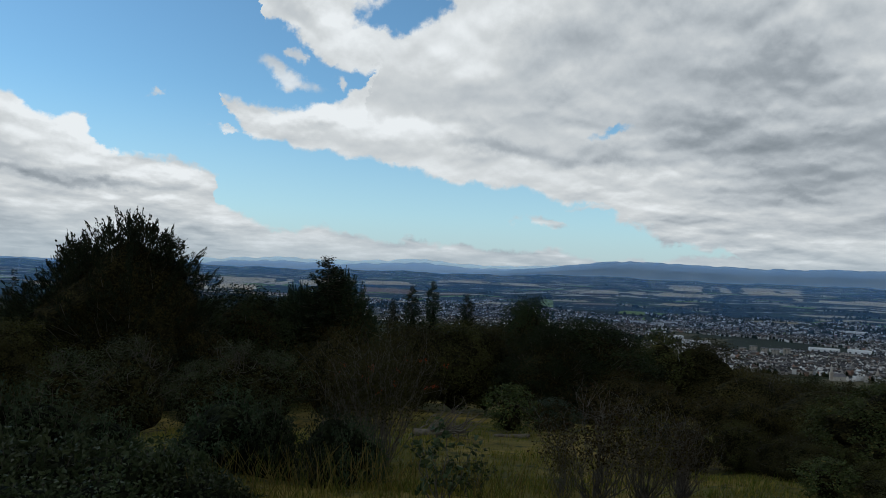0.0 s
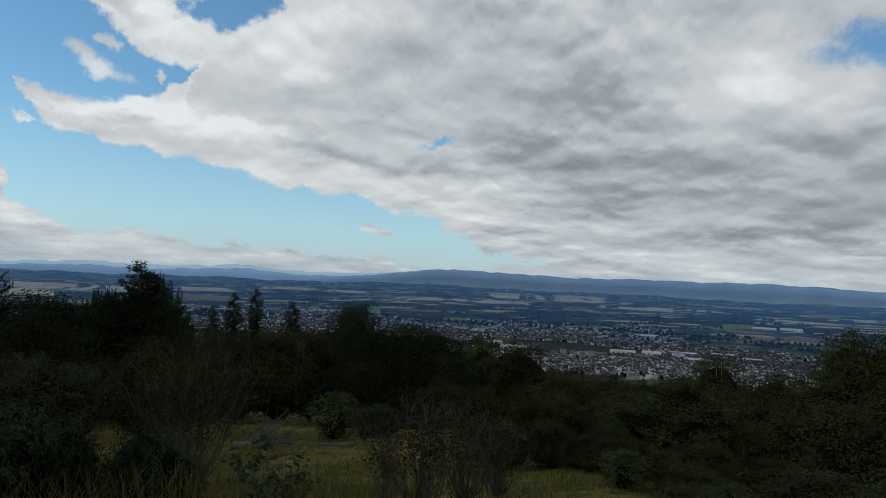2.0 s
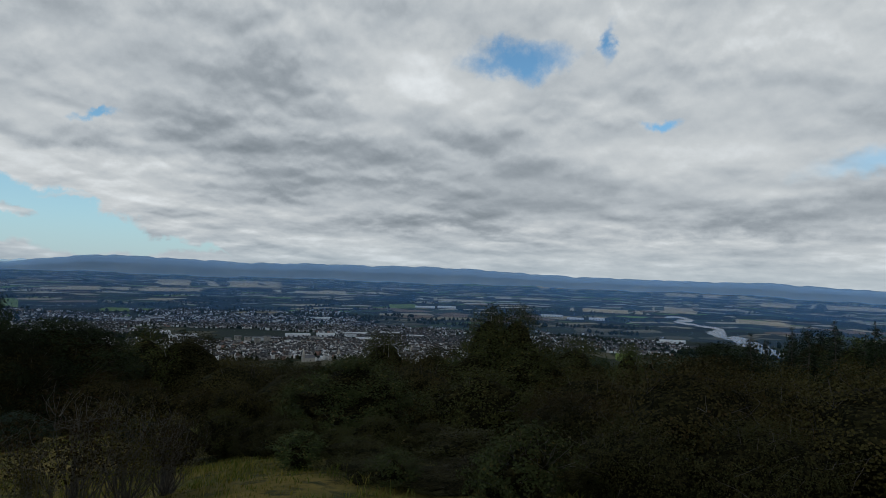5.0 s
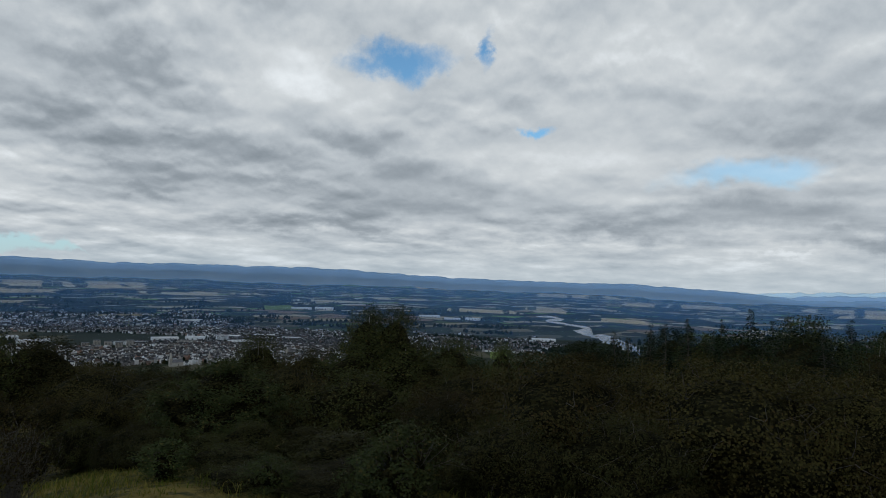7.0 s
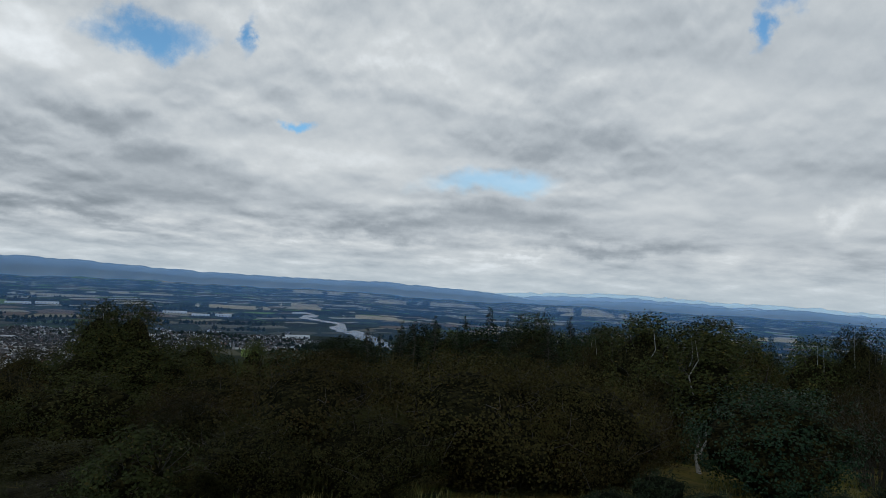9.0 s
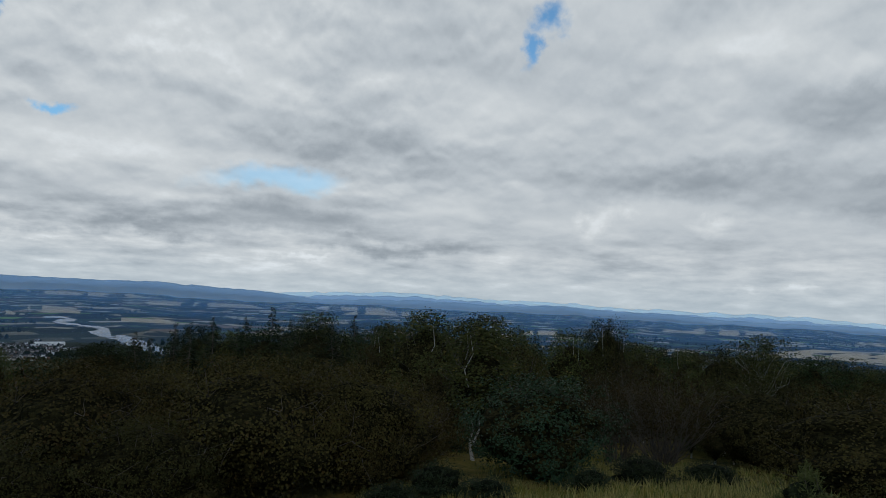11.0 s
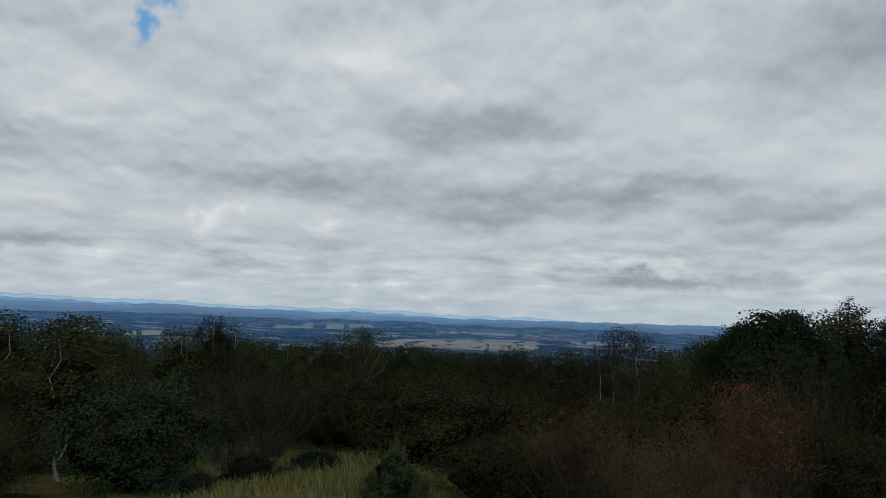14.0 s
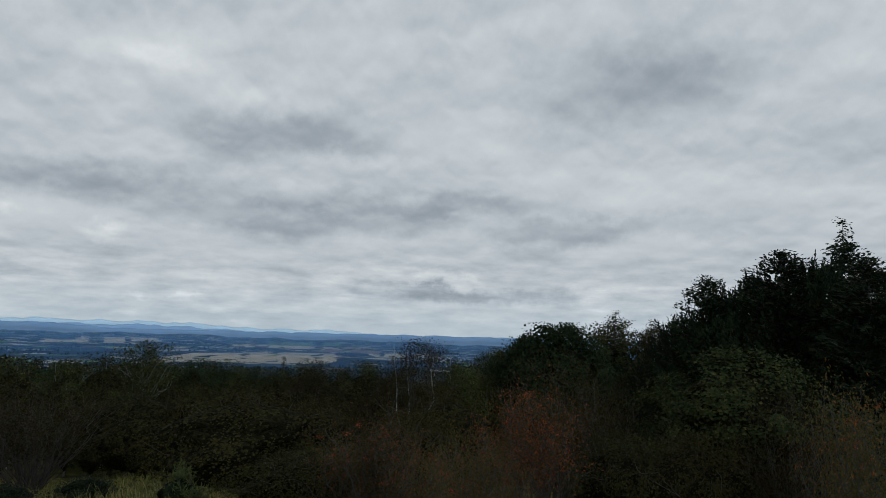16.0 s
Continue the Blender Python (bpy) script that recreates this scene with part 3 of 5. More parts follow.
def build_range(name, r_mid, depth, line, rough, seed, mat, label, haze, tint, glow):
    """A long range of hills with spurs, seen along its ridge."""
    az = np.linspace(-60, 190, 901)
    top = line(az) + rough * fractal(az, seed, 5, 0.28)
    rows = []
    for s in np.linspace(-1, 1, 13):
        wob = 1 + 0.25 * np.sin(az * 1.9 + 3 * s + seed) + 0.15 * np.sin(az * 5.3 - 2 * s)
        r = r_mid + depth * s
        rise = np.clip(1 - abs(s) ** 1.2 * (0.8 + 0.2 * wob) - 0.12 * (1 - abs(s)) * (wob - 1), 0, 1)
        base = far_end(az) - 0.5
        el = base + (top - base) * rise
        rows.append(np.stack([r * np.sin(np.radians(az)), r * np.cos(np.radians(az)), EYE + r * np.tan(np.radians(el))], -1))
    v = np.array(rows)
    nr, na = v.shape[:2]
    i, j = np.meshgrid(np.arange(nr - 1), np.arange(na - 1), indexing="ij")
    a = i * na + j
    faces = np.stack([a + na, a + na + 1, a + 1, a], -1).reshape(-1, 4)
    ob = new(name, mesh_of(name, v.reshape(-1, 3), faces, mat, smooth=True))
    tagged(ob, label, "hills", kind="structure")
    # copy of the hill surface, tinted and glowing, laid over it as haze
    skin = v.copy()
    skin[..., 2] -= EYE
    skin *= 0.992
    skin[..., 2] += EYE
    haze_skin = new("backdrop_haze_sheet", mesh_of("backdrop_haze_sheet", skin.reshape(-1, 3), faces, haze_material(haze, tint, glow), smooth=True))
    tagged(haze_skin, "bluish tinted skin painted as haze over the far hills", "haze", kind="structure")


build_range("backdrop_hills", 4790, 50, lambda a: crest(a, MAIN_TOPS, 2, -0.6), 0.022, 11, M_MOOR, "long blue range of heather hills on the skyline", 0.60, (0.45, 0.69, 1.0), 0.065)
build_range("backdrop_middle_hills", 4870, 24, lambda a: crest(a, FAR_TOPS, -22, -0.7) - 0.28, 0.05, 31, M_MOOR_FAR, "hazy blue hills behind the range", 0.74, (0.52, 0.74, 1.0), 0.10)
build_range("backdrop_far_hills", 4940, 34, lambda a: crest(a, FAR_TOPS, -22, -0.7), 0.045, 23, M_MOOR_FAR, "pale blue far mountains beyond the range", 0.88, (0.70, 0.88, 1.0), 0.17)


def build_river():
    bends = [(67.5, -5.0), (65.2, -4.4), (63.9, -3.85), (62.3, -3.5), (62.4, -3.15), (61.0, -2.95), (59.4, -2.72), (60.2, -2.5), (58.4, -2.35)]
    pts = []
    for az, el in bends:
        x, y = spot(az, range_at(az, el))
        pts.append(Vector((x, y, 0)))
    line = []
    for k in range(len(pts) - 1):
        p0, p1, p2, p3 = pts[max(k - 1, 0)], pts[k], pts[k + 1], pts[min(k + 2, len(pts) - 1)]
        for s in np.linspace(0, 1, 12, endpoint=False):
            line.append(0.5 * ((2 * p1) + (p2 - p0) * s + (2 * p0 - 5 * p1 + 4 * p2 - p3) * s * s + (3 * p1 - p0 - 3 * p2 + p3) * s ** 3))
    verts, faces = [], []
    for k, p in enumerate(line):
        d = (line[min(k + 1, len(line) - 1)] - line[max(k - 1, 0)]).normalized()
        side = Vector((d.y, -d.x, 0))
        half = (46 if k < 40 else 26) + 7 * math.sin(k * 0.5) + 5 * math.sin(k * 1.3)
        for f in (-1, -0.33, 0.33, 1):
            q = p + side * half * f
            verts.append((q.x, q.y, float(ground_z(q.x, q.y)) + 1.2))
        if k:
            for f in range(3):
                a = (k - 1) * 4 + f
                faces.append((a, a + 1, a + 5, a + 4))
    tagged(new("water", mesh_of("water", verts, faces, M_WATER, smooth=True)), "silver river winding through the valley fields", "river", kind="structure")


build_river()

M_STUBBLE = rough_material("stubble", (0.42, 0.33, 0.18), (0.62, 0.51, 0.31), 0.012, 0.09, 0.95, gloss=0.1)
M_PASTURE = rough_material("pasture", (0.11, 0.16, 0.035), (0.20, 0.27, 0.06), 0.012, 0.09, 0.95, gloss=0.1)
M_PLOUGH = rough_material("ploughed_soil", (0.17, 0.11, 0.075), (0.28, 0.19, 0.125), 0.012, 0.09, 0.95, gloss=0.1)


FIELDS = []


def build_field(mat, label, az, el, half_az, half_el):
    """One field with slightly crooked sides, lying on the land."""
    gen = np.random.default_rng(int(abs(az) * 100 + abs(el) * 1000))
    FIELDS.append((az, el, half_az, half_el))
    skew, lean = gen.uniform(-0.5, 0.5), gen.uniform(-0.35, 0.35)
    v, f = [], []
    for j in range(6):
        w = j / 5 * 2 - 1
        for i in range(15):
            u = i / 14 * 2 - 1
            e = el + half_el * (w + lean * u + 0.10 * math.sin(3 * u + az))
            a = az + half_az * (u * (1 - 0.12 * w) + skew * w * 0.5) + 0.06 * half_az * math.sin(5 * w + el)
            r = range_at(a, e)
            x, y = spot(a, r)
            v.append((x, y, float(ground_z(x, y)) + 0.8))
    for j in range(5):
        for i in range(14):
            k = j * 15 + i
            f.append((k, k + 1, k + 16, k + 15))
    tagged(new("field", mesh_of("field", v, f, mat, smooth=True)), label, "field", kind="structure")


for row in ((-14.9, -1.79, 4.9, 0.23), (-17.2, -2.27, 2.3, 0.23), (-6.6, -1.62, 4.2, 0.14), (15.9, -1.55, 5.6, 0.14), (23.2, -0.95, 5.0, 0.22), (33.7, -1.35, 2.6, 0.07), (41.4, -1.72, 2.8, 0.08), (53.9, -2.11, 2.9, 0.14),
            (51.1, -0.33, 2.8, 0.14), (59.1, -1.81, 1.6, 0.22), (64.9, -2.47, 2.3, 0.15), (46.5, -1.40, 3.0, 0.06), (38.0, -0.95, 2.4, 0.05)):
    build_field(M_STUBBLE, "pale tan stubble field", *row)
for row in ((61.1, -0.63, 3.7, 0.14), (69.4, -1.11, 4.2, 0.15), (80.9, -0.98, 2.8, 0.14), (83.5, -1.25, 3.0, 0.17), (96.8, -2.25, 1.7, 0.19), (120.6, -2.68, 6.6, 0.40), (111.0, -1.41, 2.8, 0.14), (123.4, -1.80, 4.2, 0.12), (108.9, -1.62, 3.0, 0.10),
            (30.0, -1.45, 3.0, 0.10), (4.0, -1.25, 4.0, 0.10), (133.0, -2.30, 3.0, 0.15)):
    build_field(M_STUBBLE, "pale tan stubble field", *row)
for row in ((-14.2, -2.08, 1.9, 0.10), (8.9, -2.70, 0.75, 0.26), (16.8, -3.11, 2.3, 0.12), (15.6, -3.55, 1.6, 0.12), (45.0, -0.30, 2.8, 0.14), (55.3, -5.46, 0.6, 0.45), (125.3, -1.55, 3.5, 0.12), (37.5, -2.35, 1.2, 0.16), (25.5, -3.75, 1.2, 0.2)):
    build_field(M_PASTURE, "bright green pasture field", *row)
build_field(M_PLOUGH, "brown ploughed field", -4.2, -2.23, 2.8, 0.19)
build_field(M_PLOUGH, "brown ploughed field", 128.5, -2.05, 2.6, 0.13)


def build_haze_curtain(r, share):
    """An added tinted sheet across the valley, up to the hills' foot, as haze."""
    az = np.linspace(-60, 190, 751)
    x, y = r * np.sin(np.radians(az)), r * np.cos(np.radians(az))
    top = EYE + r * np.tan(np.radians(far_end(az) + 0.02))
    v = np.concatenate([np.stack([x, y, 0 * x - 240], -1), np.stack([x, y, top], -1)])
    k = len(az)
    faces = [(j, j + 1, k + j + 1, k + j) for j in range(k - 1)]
    ob = new("backdrop_haze_sheet", mesh_of("backdrop_haze_sheet", v, faces, haze_material(share), smooth=True))
    tagged(ob, "thin bluish tinted curtain standing in for valley haze", "haze", kind="structure")


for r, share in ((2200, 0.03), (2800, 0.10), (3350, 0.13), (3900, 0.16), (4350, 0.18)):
    build_haze_curtain(r, share)


# ---------------------------------------------------------------- the town
def box_verts(cx, cy, cz, lx, ly, lz, turn):
    c, s = math.cos(turn), math.sin(turn)
    out = []
    for z in (0, lz):
        for x, y in ((-lx, -ly), (lx, -ly), (lx, ly), (-lx, ly)):
            out.append((cx + c * x / 2 - s * y / 2, cy + s * x / 2 + c * y / 2, cz + z))
    return out


BOX = [(0, 1, 5, 4), (1, 2, 6, 5), (2, 3, 7, 6), (3, 0, 4, 7), (4, 5, 6, 7)]


def house_pieces(cx, cy, cz, lx, ly, wall_h, roof_h, turn):
    """Walls (with gables) and a pitched roof with a small overhang: two islands."""
    w = box_verts(cx, cy, cz - 2, lx, ly, wall_h + 2, turn)
    c, s = math.cos(turn), math.sin(turn)

    def at(x, y, z):
        return (cx + c * x - s * y, cy + s * x + c * y, cz + z)

    top = wall_h + roof_h
    walls = w + [at(-lx / 2, 0, top), at(lx / 2, 0, top)]
    wall_f = BOX[:4] + [(7, 4, 8), (5, 6, 9)]
    ox, oy = lx / 2 + 0.3, ly / 2 + 0.4
    eave = wall_h - 0.25
    roof = [at(-ox, -oy, eave), at(ox, -oy, eave), at(ox, 0, top + 0.15), at(-ox, 0, top + 0.15), at(ox, oy, eave), at(-ox, oy, eave)]
    roof_f = [(0, 1, 2, 3), (3, 2, 4, 5)]
    return walls, wall_f, roof, roof_f


class Heap:
    """Collects many small pieces for one mesh."""

    def __init__(self):
        self.v, self.f, self.m = [], [], []

    def add(self, verts, faces, mat=0):
        k = len(self.v)
        self.v += verts
        self.f += [tuple(k + i for i in f) for f in faces]
        self.m += [mat] * len(faces)


def build_streets():
    heap, trees = Heap(), []
    gen = np.random.default_rng(5)
    # bearing range, range in metres, rows of houses, how closely built
    for a0, a1, r0, r1, count in ((22, 41, 1650, 2150, 330), (12, 41, 2300, 2800, 330), (0, 26, 2600, 3200, 160), (17, 38, 1960, 2240, 220), (14, 38, 1950, 2350, 240), (10, 42, 2050, 2700, 420), (-6, 34, 2500, 3350, 430), (-3, 22, 3000, 3500, 90), (36, 58, 2150, 2750, 120),
                                  (47, 60, 2150, 2650, 60), (112, 118, 2350, 2650, 26), (106, 109, 2500, 2700, 6)):
        for _ in range(count):
            az, r = gen.uniform(a0, a1), gen.uniform(r0, r1)
            x0, y0 = spot(az, r)
            if math.sin(x0 * 0.0042 + 1) + math.sin(y0 * 0.0051) + 0.6 * math.sin((x0 + y0) * 0.011) < -0.75:
                continue
            turn = gen.choice([0.35, 0.35 + math.pi / 2, 0.9, -0.2]) + gen.normal(0, 0.1)
            many, step = gen.integers(5, 13), gen.uniform(11, 17)
            central = r < 2100
            for k in range(many):
                x, y = x0 + math.cos(turn) * step * k + gen.normal(0, 1.5), y0 + math.sin(turn) * step * k + gen.normal(0, 1.5)
                q = float(np.clip(np.hypot(x, y) / true_range(x, y), 0.6, 1.0))
                z = float(ground_z(x, y))
                lx, ly = gen.uniform(8, 12.5) * q, gen.uniform(6.5, 9) * q
                wh = gen.choice([3.2, 5.5, 5.8, 6.2]) * q if not central else gen.choice([5.5, 6, 8.5, 11]) * q
                walls, wf, roof, rf = house_pieces(x, y, z, lx, ly, wh, gen.uniform(2.2, 4.0) * q, turn + (math.pi / 2 if gen.random() < 0.3 else 0))
                heap.add(walls, wf, 0)
                heap.add(roof, rf, 1)
                for _ in range(gen.poisson(1.0)):
                    trees.append((x + gen.normal(0, 11), y + gen.normal(0, 11), gen.uniform(5, 11) * q))
    ob = new("town_houses", mesh_of("town_houses", heap.v, heap.f, [M_WALLS, M_ROOFS], heap.m))
    tagged(ob, "rows of pale rendered and stone houses with slate roofs", "houses", kind="stuff")
    return trees


def dome_cloud(spots, seed, squat=0.8):
    """Rounded uneven tree tops, as one mesh: rings of a lopsided dome for each."""
    gen = np.random.default_rng(seed)
    spots = np.asarray(spots)
    count = len(spots)
    sides = 5
    ring = np.arange(sides) * 2 * math.pi / sides
    radii, levels = (0.85, 0.9), (0.0, 0.6)
    wob = gen.uniform(0.7, 1.25, (count, 2, sides))
    turn = gen.uniform(0, 6.28, count)
    tall = spots[:, 3] * gen.uniform(0.8, 1.2, count)
    x, y, z = spots[:, 0], spots[:, 1], spots[:, 2]
    block = np.empty((count, 2 * sides + 1, 3))
    for k in range(2):
        a = ring[None] + turn[:, None] + 0.5 * k
        rad = spots[:, 3:4] * squat * 0.62 * radii[k] * wob[:, k]
        block[:, k * sides:(k + 1) * sides, 0] = x[:, None] + rad * np.cos(a)
        block[:, k * sides:(k + 1) * sides, 1] = y[:, None] + rad * np.sin(a)
        block[:, k * sides:(k + 1) * sides, 2] = z[:, None] - 1.0 + tall[:, None] * levels[k] * gen.uniform(0.9, 1.1, (count, sides))
    block[:, -1] = np.stack([x, y, z + tall], -1)
    f = []
    for k in range(1):
        for j in range(sides):
            a, b = k * sides + j, k * sides + (j + 1) % sides
            f += [(a, b, b + sides), (a, b + sides, a + sides)]
    for j in range(sides):
        f.append((sides + j, sides + (j + 1) % sides, 2 * sides))
    f = np.array(f)
    faces = (f[None] + (np.arange(count) * (2 * sides + 1))[:, None, None]).reshape(-1, 3)
    return block.reshape(-1, 3), faces


town_trees = build_streets()


def build_valley_woods():
    gen = np.random.default_rng(9)
    spots = [(x, y, float(ground_z(x, y)), s) for x, y, s in town_trees]
    for _ in range(420):
        az = gen.uniform(-38, 150)
        r = 1750 + 2700 * gen.random() ** 0.8
        if r > 3300 and gen.random() < 0.35 or -6 < az < 44 and r < 3000 and gen.random() < 0.72:
            continue
        if 57 < az < 67 and r < 3500 and gen.random() < 0.75:
            continue
        x0, y0 = spot(az, r)
        long, wide, turn = gen.uniform(60, 330), gen.uniform(10, 55), radians(-az) + gen.normal(0, 0.35)
        many = int(18 + long * wide / 420)
        u, w = gen.uniform(-1, 1, many) * long, gen.normal(0, 0.5, many) * wide
        x, y = x0 + np.cos(turn) * u - np.sin(turn) * w, y0 + np.sin(turn) * u + np.cos(turn) * w
        q = np.clip(np.hypot(x, y) / true_range(x, y), 0.45, 1)
        ok = np.hypot(x, y) < 4400
        bear, up = np.degrees(np.arctan2(x, y)), np.degrees(np.arctan2(ground_z(x, y) - EYE, np.hypot(x, y)))
        for f_az, f_el, h_az, h_el in FIELDS:
            ok &= ~((abs(bear - f_az) < h_az * 1.05) & (abs(up - f_el + 0.03) < h_el * 1.1))
        for a, b, c, s in zip(x[ok], y[ok], ground_z(x, y)[ok], (gen.uniform(8, 17, many) * q)[ok]):
            spots.append((a, b, c, s))
    v, f = dome_cloud(spots, 4)
    ob = new("valley_woods", mesh_of("valley_woods", v, f, M_WOODS))
    tagged(ob, "dark belts of woodland and garden trees across the valley", "woods", kind="stuff")


build_valley_woods()


def shed(az, el, lx, ly, h, turn, label="long white industrial shed with a pale sheet roof"):
    """A wide low building: walls, a shallow roof, a band of doors."""
    r = range_at(az, el)
    x, y = spot(az, r)
    q = float(np.clip(r / true_range(x, y), 0.5, 1.0))
    ob = tagged(new("shed"), label, "warehouse", group="sheds of the town")
    ob.location = (x, y, float(ground_z(x, y)))
    ob.rotation_euler = (0, 0, radians(turn - az))
    lx, ly, h = lx * q, ly * q, h * q
    walls, wf, roof, rf = house_pieces(0, 0, 0, lx, ly, h, ly * 0.09, 0)
    part("wall", mesh_of("wall", walls, wf, M_WHITE), ob)
    part("roof", mesh_of("roof", roof, rf, M_SHED_ROOF), ob)
    many = max(2, int(lx / 14))
    door = mesh_of("door", box_verts(0, 0, 0, 5 * q, 0.4, 4.5 * q, 0), BOX, M_GLAZING)
    for k in range(many):
        d = part("door", door, ob)
        d.location = ((k + 0.5) / many * lx - lx / 2, -ly / 2 - 0.1, 0)
    return ob


def block(az, el, lx, ly, floors, turn, mat=None, label="pale office block with rows of windows and a flat roof"):
    r = range_at(az, el)
    x, y = spot(az, r)
    q = float(np.clip(r / true_range(x, y), 0.5, 1.0))
    ob = tagged(new("town_block"), label, "building", group="blocks of the town")
    ob.location = (x, y, float(ground_z(x, y)))
    ob.rotation_euler = (0, 0, radians(turn - az))
    lx, ly, fh = lx * q, ly * q, 3.3 * q
    h = fh * floors
    part("wall", mesh_of("wall", box_verts(0, 0, -3, lx, ly, h + 3, 0), BOX, mat or M_WHITE), ob)
    part("roof", mesh_of("roof", box_verts(0, 0, h + 0.02, lx + 0.8, ly + 0.8, 0.7, 0), BOX + [(3, 2, 1, 0)], M_SLATE), ob)
    many = max(3, int(lx / (3.6 * q)))
    win = mesh_of("window", box_verts(0, 0, 0, 1.9 * q, 0.3, 1.7 * q, 0), BOX, M_GLAZING)
    for f in range(floors):
        for k in range(many):
            w = part("window", win, ob)
            w.location = ((k + 0.5) / many * lx - lx / 2, -ly / 2 - 0.05, f * fh + 1.0 * q)
    return ob


def church(az, el, tall):
    r = range_at(az, el)
    x, y = spot(az, r)
    ob = tagged(new("church"), "grey sandstone church with a tall pointed spire", "church")
    ob.location = (x, y, float(ground_z(x, y)))
    ob.rotation_euler = (0, 0, radians(20 - az))
    walls, wf, roof, rf = house_pieces(14, 0, 0, 24, 12, 9, 6, 0)
    part("nave", mesh_of("nave", walls, wf, M_STONE), ob)
    part("roof", mesh_of("roof", roof, rf, M_SLATE), ob)
    part("tower", mesh_of("tower", box_verts(0, 0, -2, 6.5, 6.5, tall * 0.5 + 2, 0), BOX, M_STONE), ob)
    ring = [(3.3 * math.cos(k * math.pi / 4 + 0.39), 3.3 * math.sin(k * math.pi / 4 + 0.39), tall * 0.5) for k in range(8)] + [(0, 0, tall)]
    part("spire", mesh_of("spire", ring, [(k, (k + 1) % 8, 8) for k in range(8)], M_STONE), ob)


for az, el, lx, ly, h, turn in ((29.0, -5.0, 80, 30, 8, 8), (31.2, -4.95, 60, 30, 9, -5), (33.6, -4.8, 90, 34, 7, 4), (36.4, -4.7, 70, 30, 8, 10), (38.5, -4.9, 60, 30, 8, -8),
                                (39.2, -2.42, 130, 40, 9, 3), (41.0, -2.36, 120, 40, 9, -4), (18.6, -4.9, 60, 30, 9, 20), (20.3, -5.2, 80, 35, 9, 12)):
    shed(az, el, lx, ly, h, turn)
for az, el, lx, ly, h, turn in ((49.6, -2.75, 120, 40, 9, 10), (51.5, -2.9, 90, 40, 8, 0), (53.2, -2.85, 80, 40, 8, -8), (59.0, -4.35, 90, 35, 8, 5), (34.6, -5.3, 70, 40, 11, 25),
                                (31.0, -3.6, 70, 30, 8, 15), (115.6, -3.55, 40, 22, 7, 10), (116.3, -3.5, 34, 20, 7, -20)):
    shed(az, el, lx, ly, h, turn)
for k in range(5):
    block(23.6 + k * 0.75, -5.55, 18, 14, 4 + (k * 2) % 3, 4, M_STONE, label="grey concrete apartment block with rows of windows")
block(26.6, -5.35, 90, 16, 3, 2)
block(15.9, -3.95, 60, 18, 4, 15)
block(17.4, -4.05, 45, 20, 5, -10)
block(18.4, -3.85, 50, 16, 4, 5)
block(33.2, -5.15, 36, 20, 6, 8)
block(30.6, -5.45, 50, 18, 5, -6, M_STONE, "sandstone tenement with rows of windows")
block(36.8, -5.4, 55, 16, 4, 12, M_STONE, "sandstone tenement with rows of windows")
block(35.4, -6.0, 45, 16, 4, -15, M_STONE, "sandstone tenement with rows of windows")
church(29.5, -7.0, 34)
church(32.3, -6.7, 27)
church(38.2, -6.2, 24)


def mast(az, el_top, r):
    """A lattice mast on the far hill."""
    x, y = spot(az, r)
    z = float(ground_z(x, y))
    tall = EYE + r * math.tan(radians(el_top)) - z
    ob = tagged(new("radio_mast"), "thin steel lattice radio mast on a far hill", "mast")
    ob.location = (x, y, z)
    h = Heap()
    for k in range(3):
        a = k * 2.094
        h.add(*tube([(2.2 * math.cos(a), 2.2 * math.sin(a), 0), (0.4 * math.cos(a), 0.4 * math.sin(a), tall)], [0.5, 0.35], 4))
    part("tower", mesh_of("tower", h.v, h.f, M_STEEL), ob)
    g = Heap()
    for k in range(14):
        s = k / 14
        w = 2.2 - 1.8 * s
        p = [(w * math.cos(i * 2.094), w * math.sin(i * 2.094), s * tall) for i in range(3)]
        for i in range(3):
            g.add(*tube([p[i], p[(i + 1) % 3]], [0.15, 0.15], 3))
    part("brace", mesh_of("brace", g.v, g.f, M_STEEL), ob)


# ---------------------------------------------------------------- plants
def tube(pts, radii, sides=5):
    """A tapered limb along pts."""
    verts, faces = [], []
    pts = [Vector(p) for p in pts]
    for k, p in enumerate(pts):
        d = (pts[min(k + 1, len(pts) - 1)] - pts[max(k - 1, 0)])
        d = d.normalized() if d.length > 1e-6 else Vector((0, 0, 1))
        u = d.cross(Vector((0.31, 0.95, 0.07)))
        u = u.normalized() if u.length > 1e-4 else Vector((1, 0, 0))
        w = d.cross(u)
        for j in range(sides):
            a = 2 * math.pi * j / sides
            q = p + (u * math.cos(a) + w * math.sin(a)) * radii[k]
            verts.append((q.x, q.y, q.z))
        if k:
            for j in range(sides):
                a, b = (k - 1) * sides + j, (k - 1) * sides + (j + 1) % sides
                faces.append((a, b, b + sides, a + sides))
    return verts, faces


def bend(gen, a, b, sag, k=5, wob=0.06):
    """A curved limb from a to b that first runs out and then lifts (sag > 0) or hangs (sag < 0)."""
    a, b = np.array(a, float), np.array(b, float)
    mid = (a + b) / 2 + np.array([0, 0, -sag * np.linalg.norm(b - a)])
    t = np.linspace(0, 1, k)[:, None]
    p = (1 - t) ** 2 * a + 2 * t * (1 - t) * mid + t ** 2 * b
    p[1:-1] += gen.normal(0, wob * np.linalg.norm(b - a) * 0.5, (k - 2, 3))
    return p


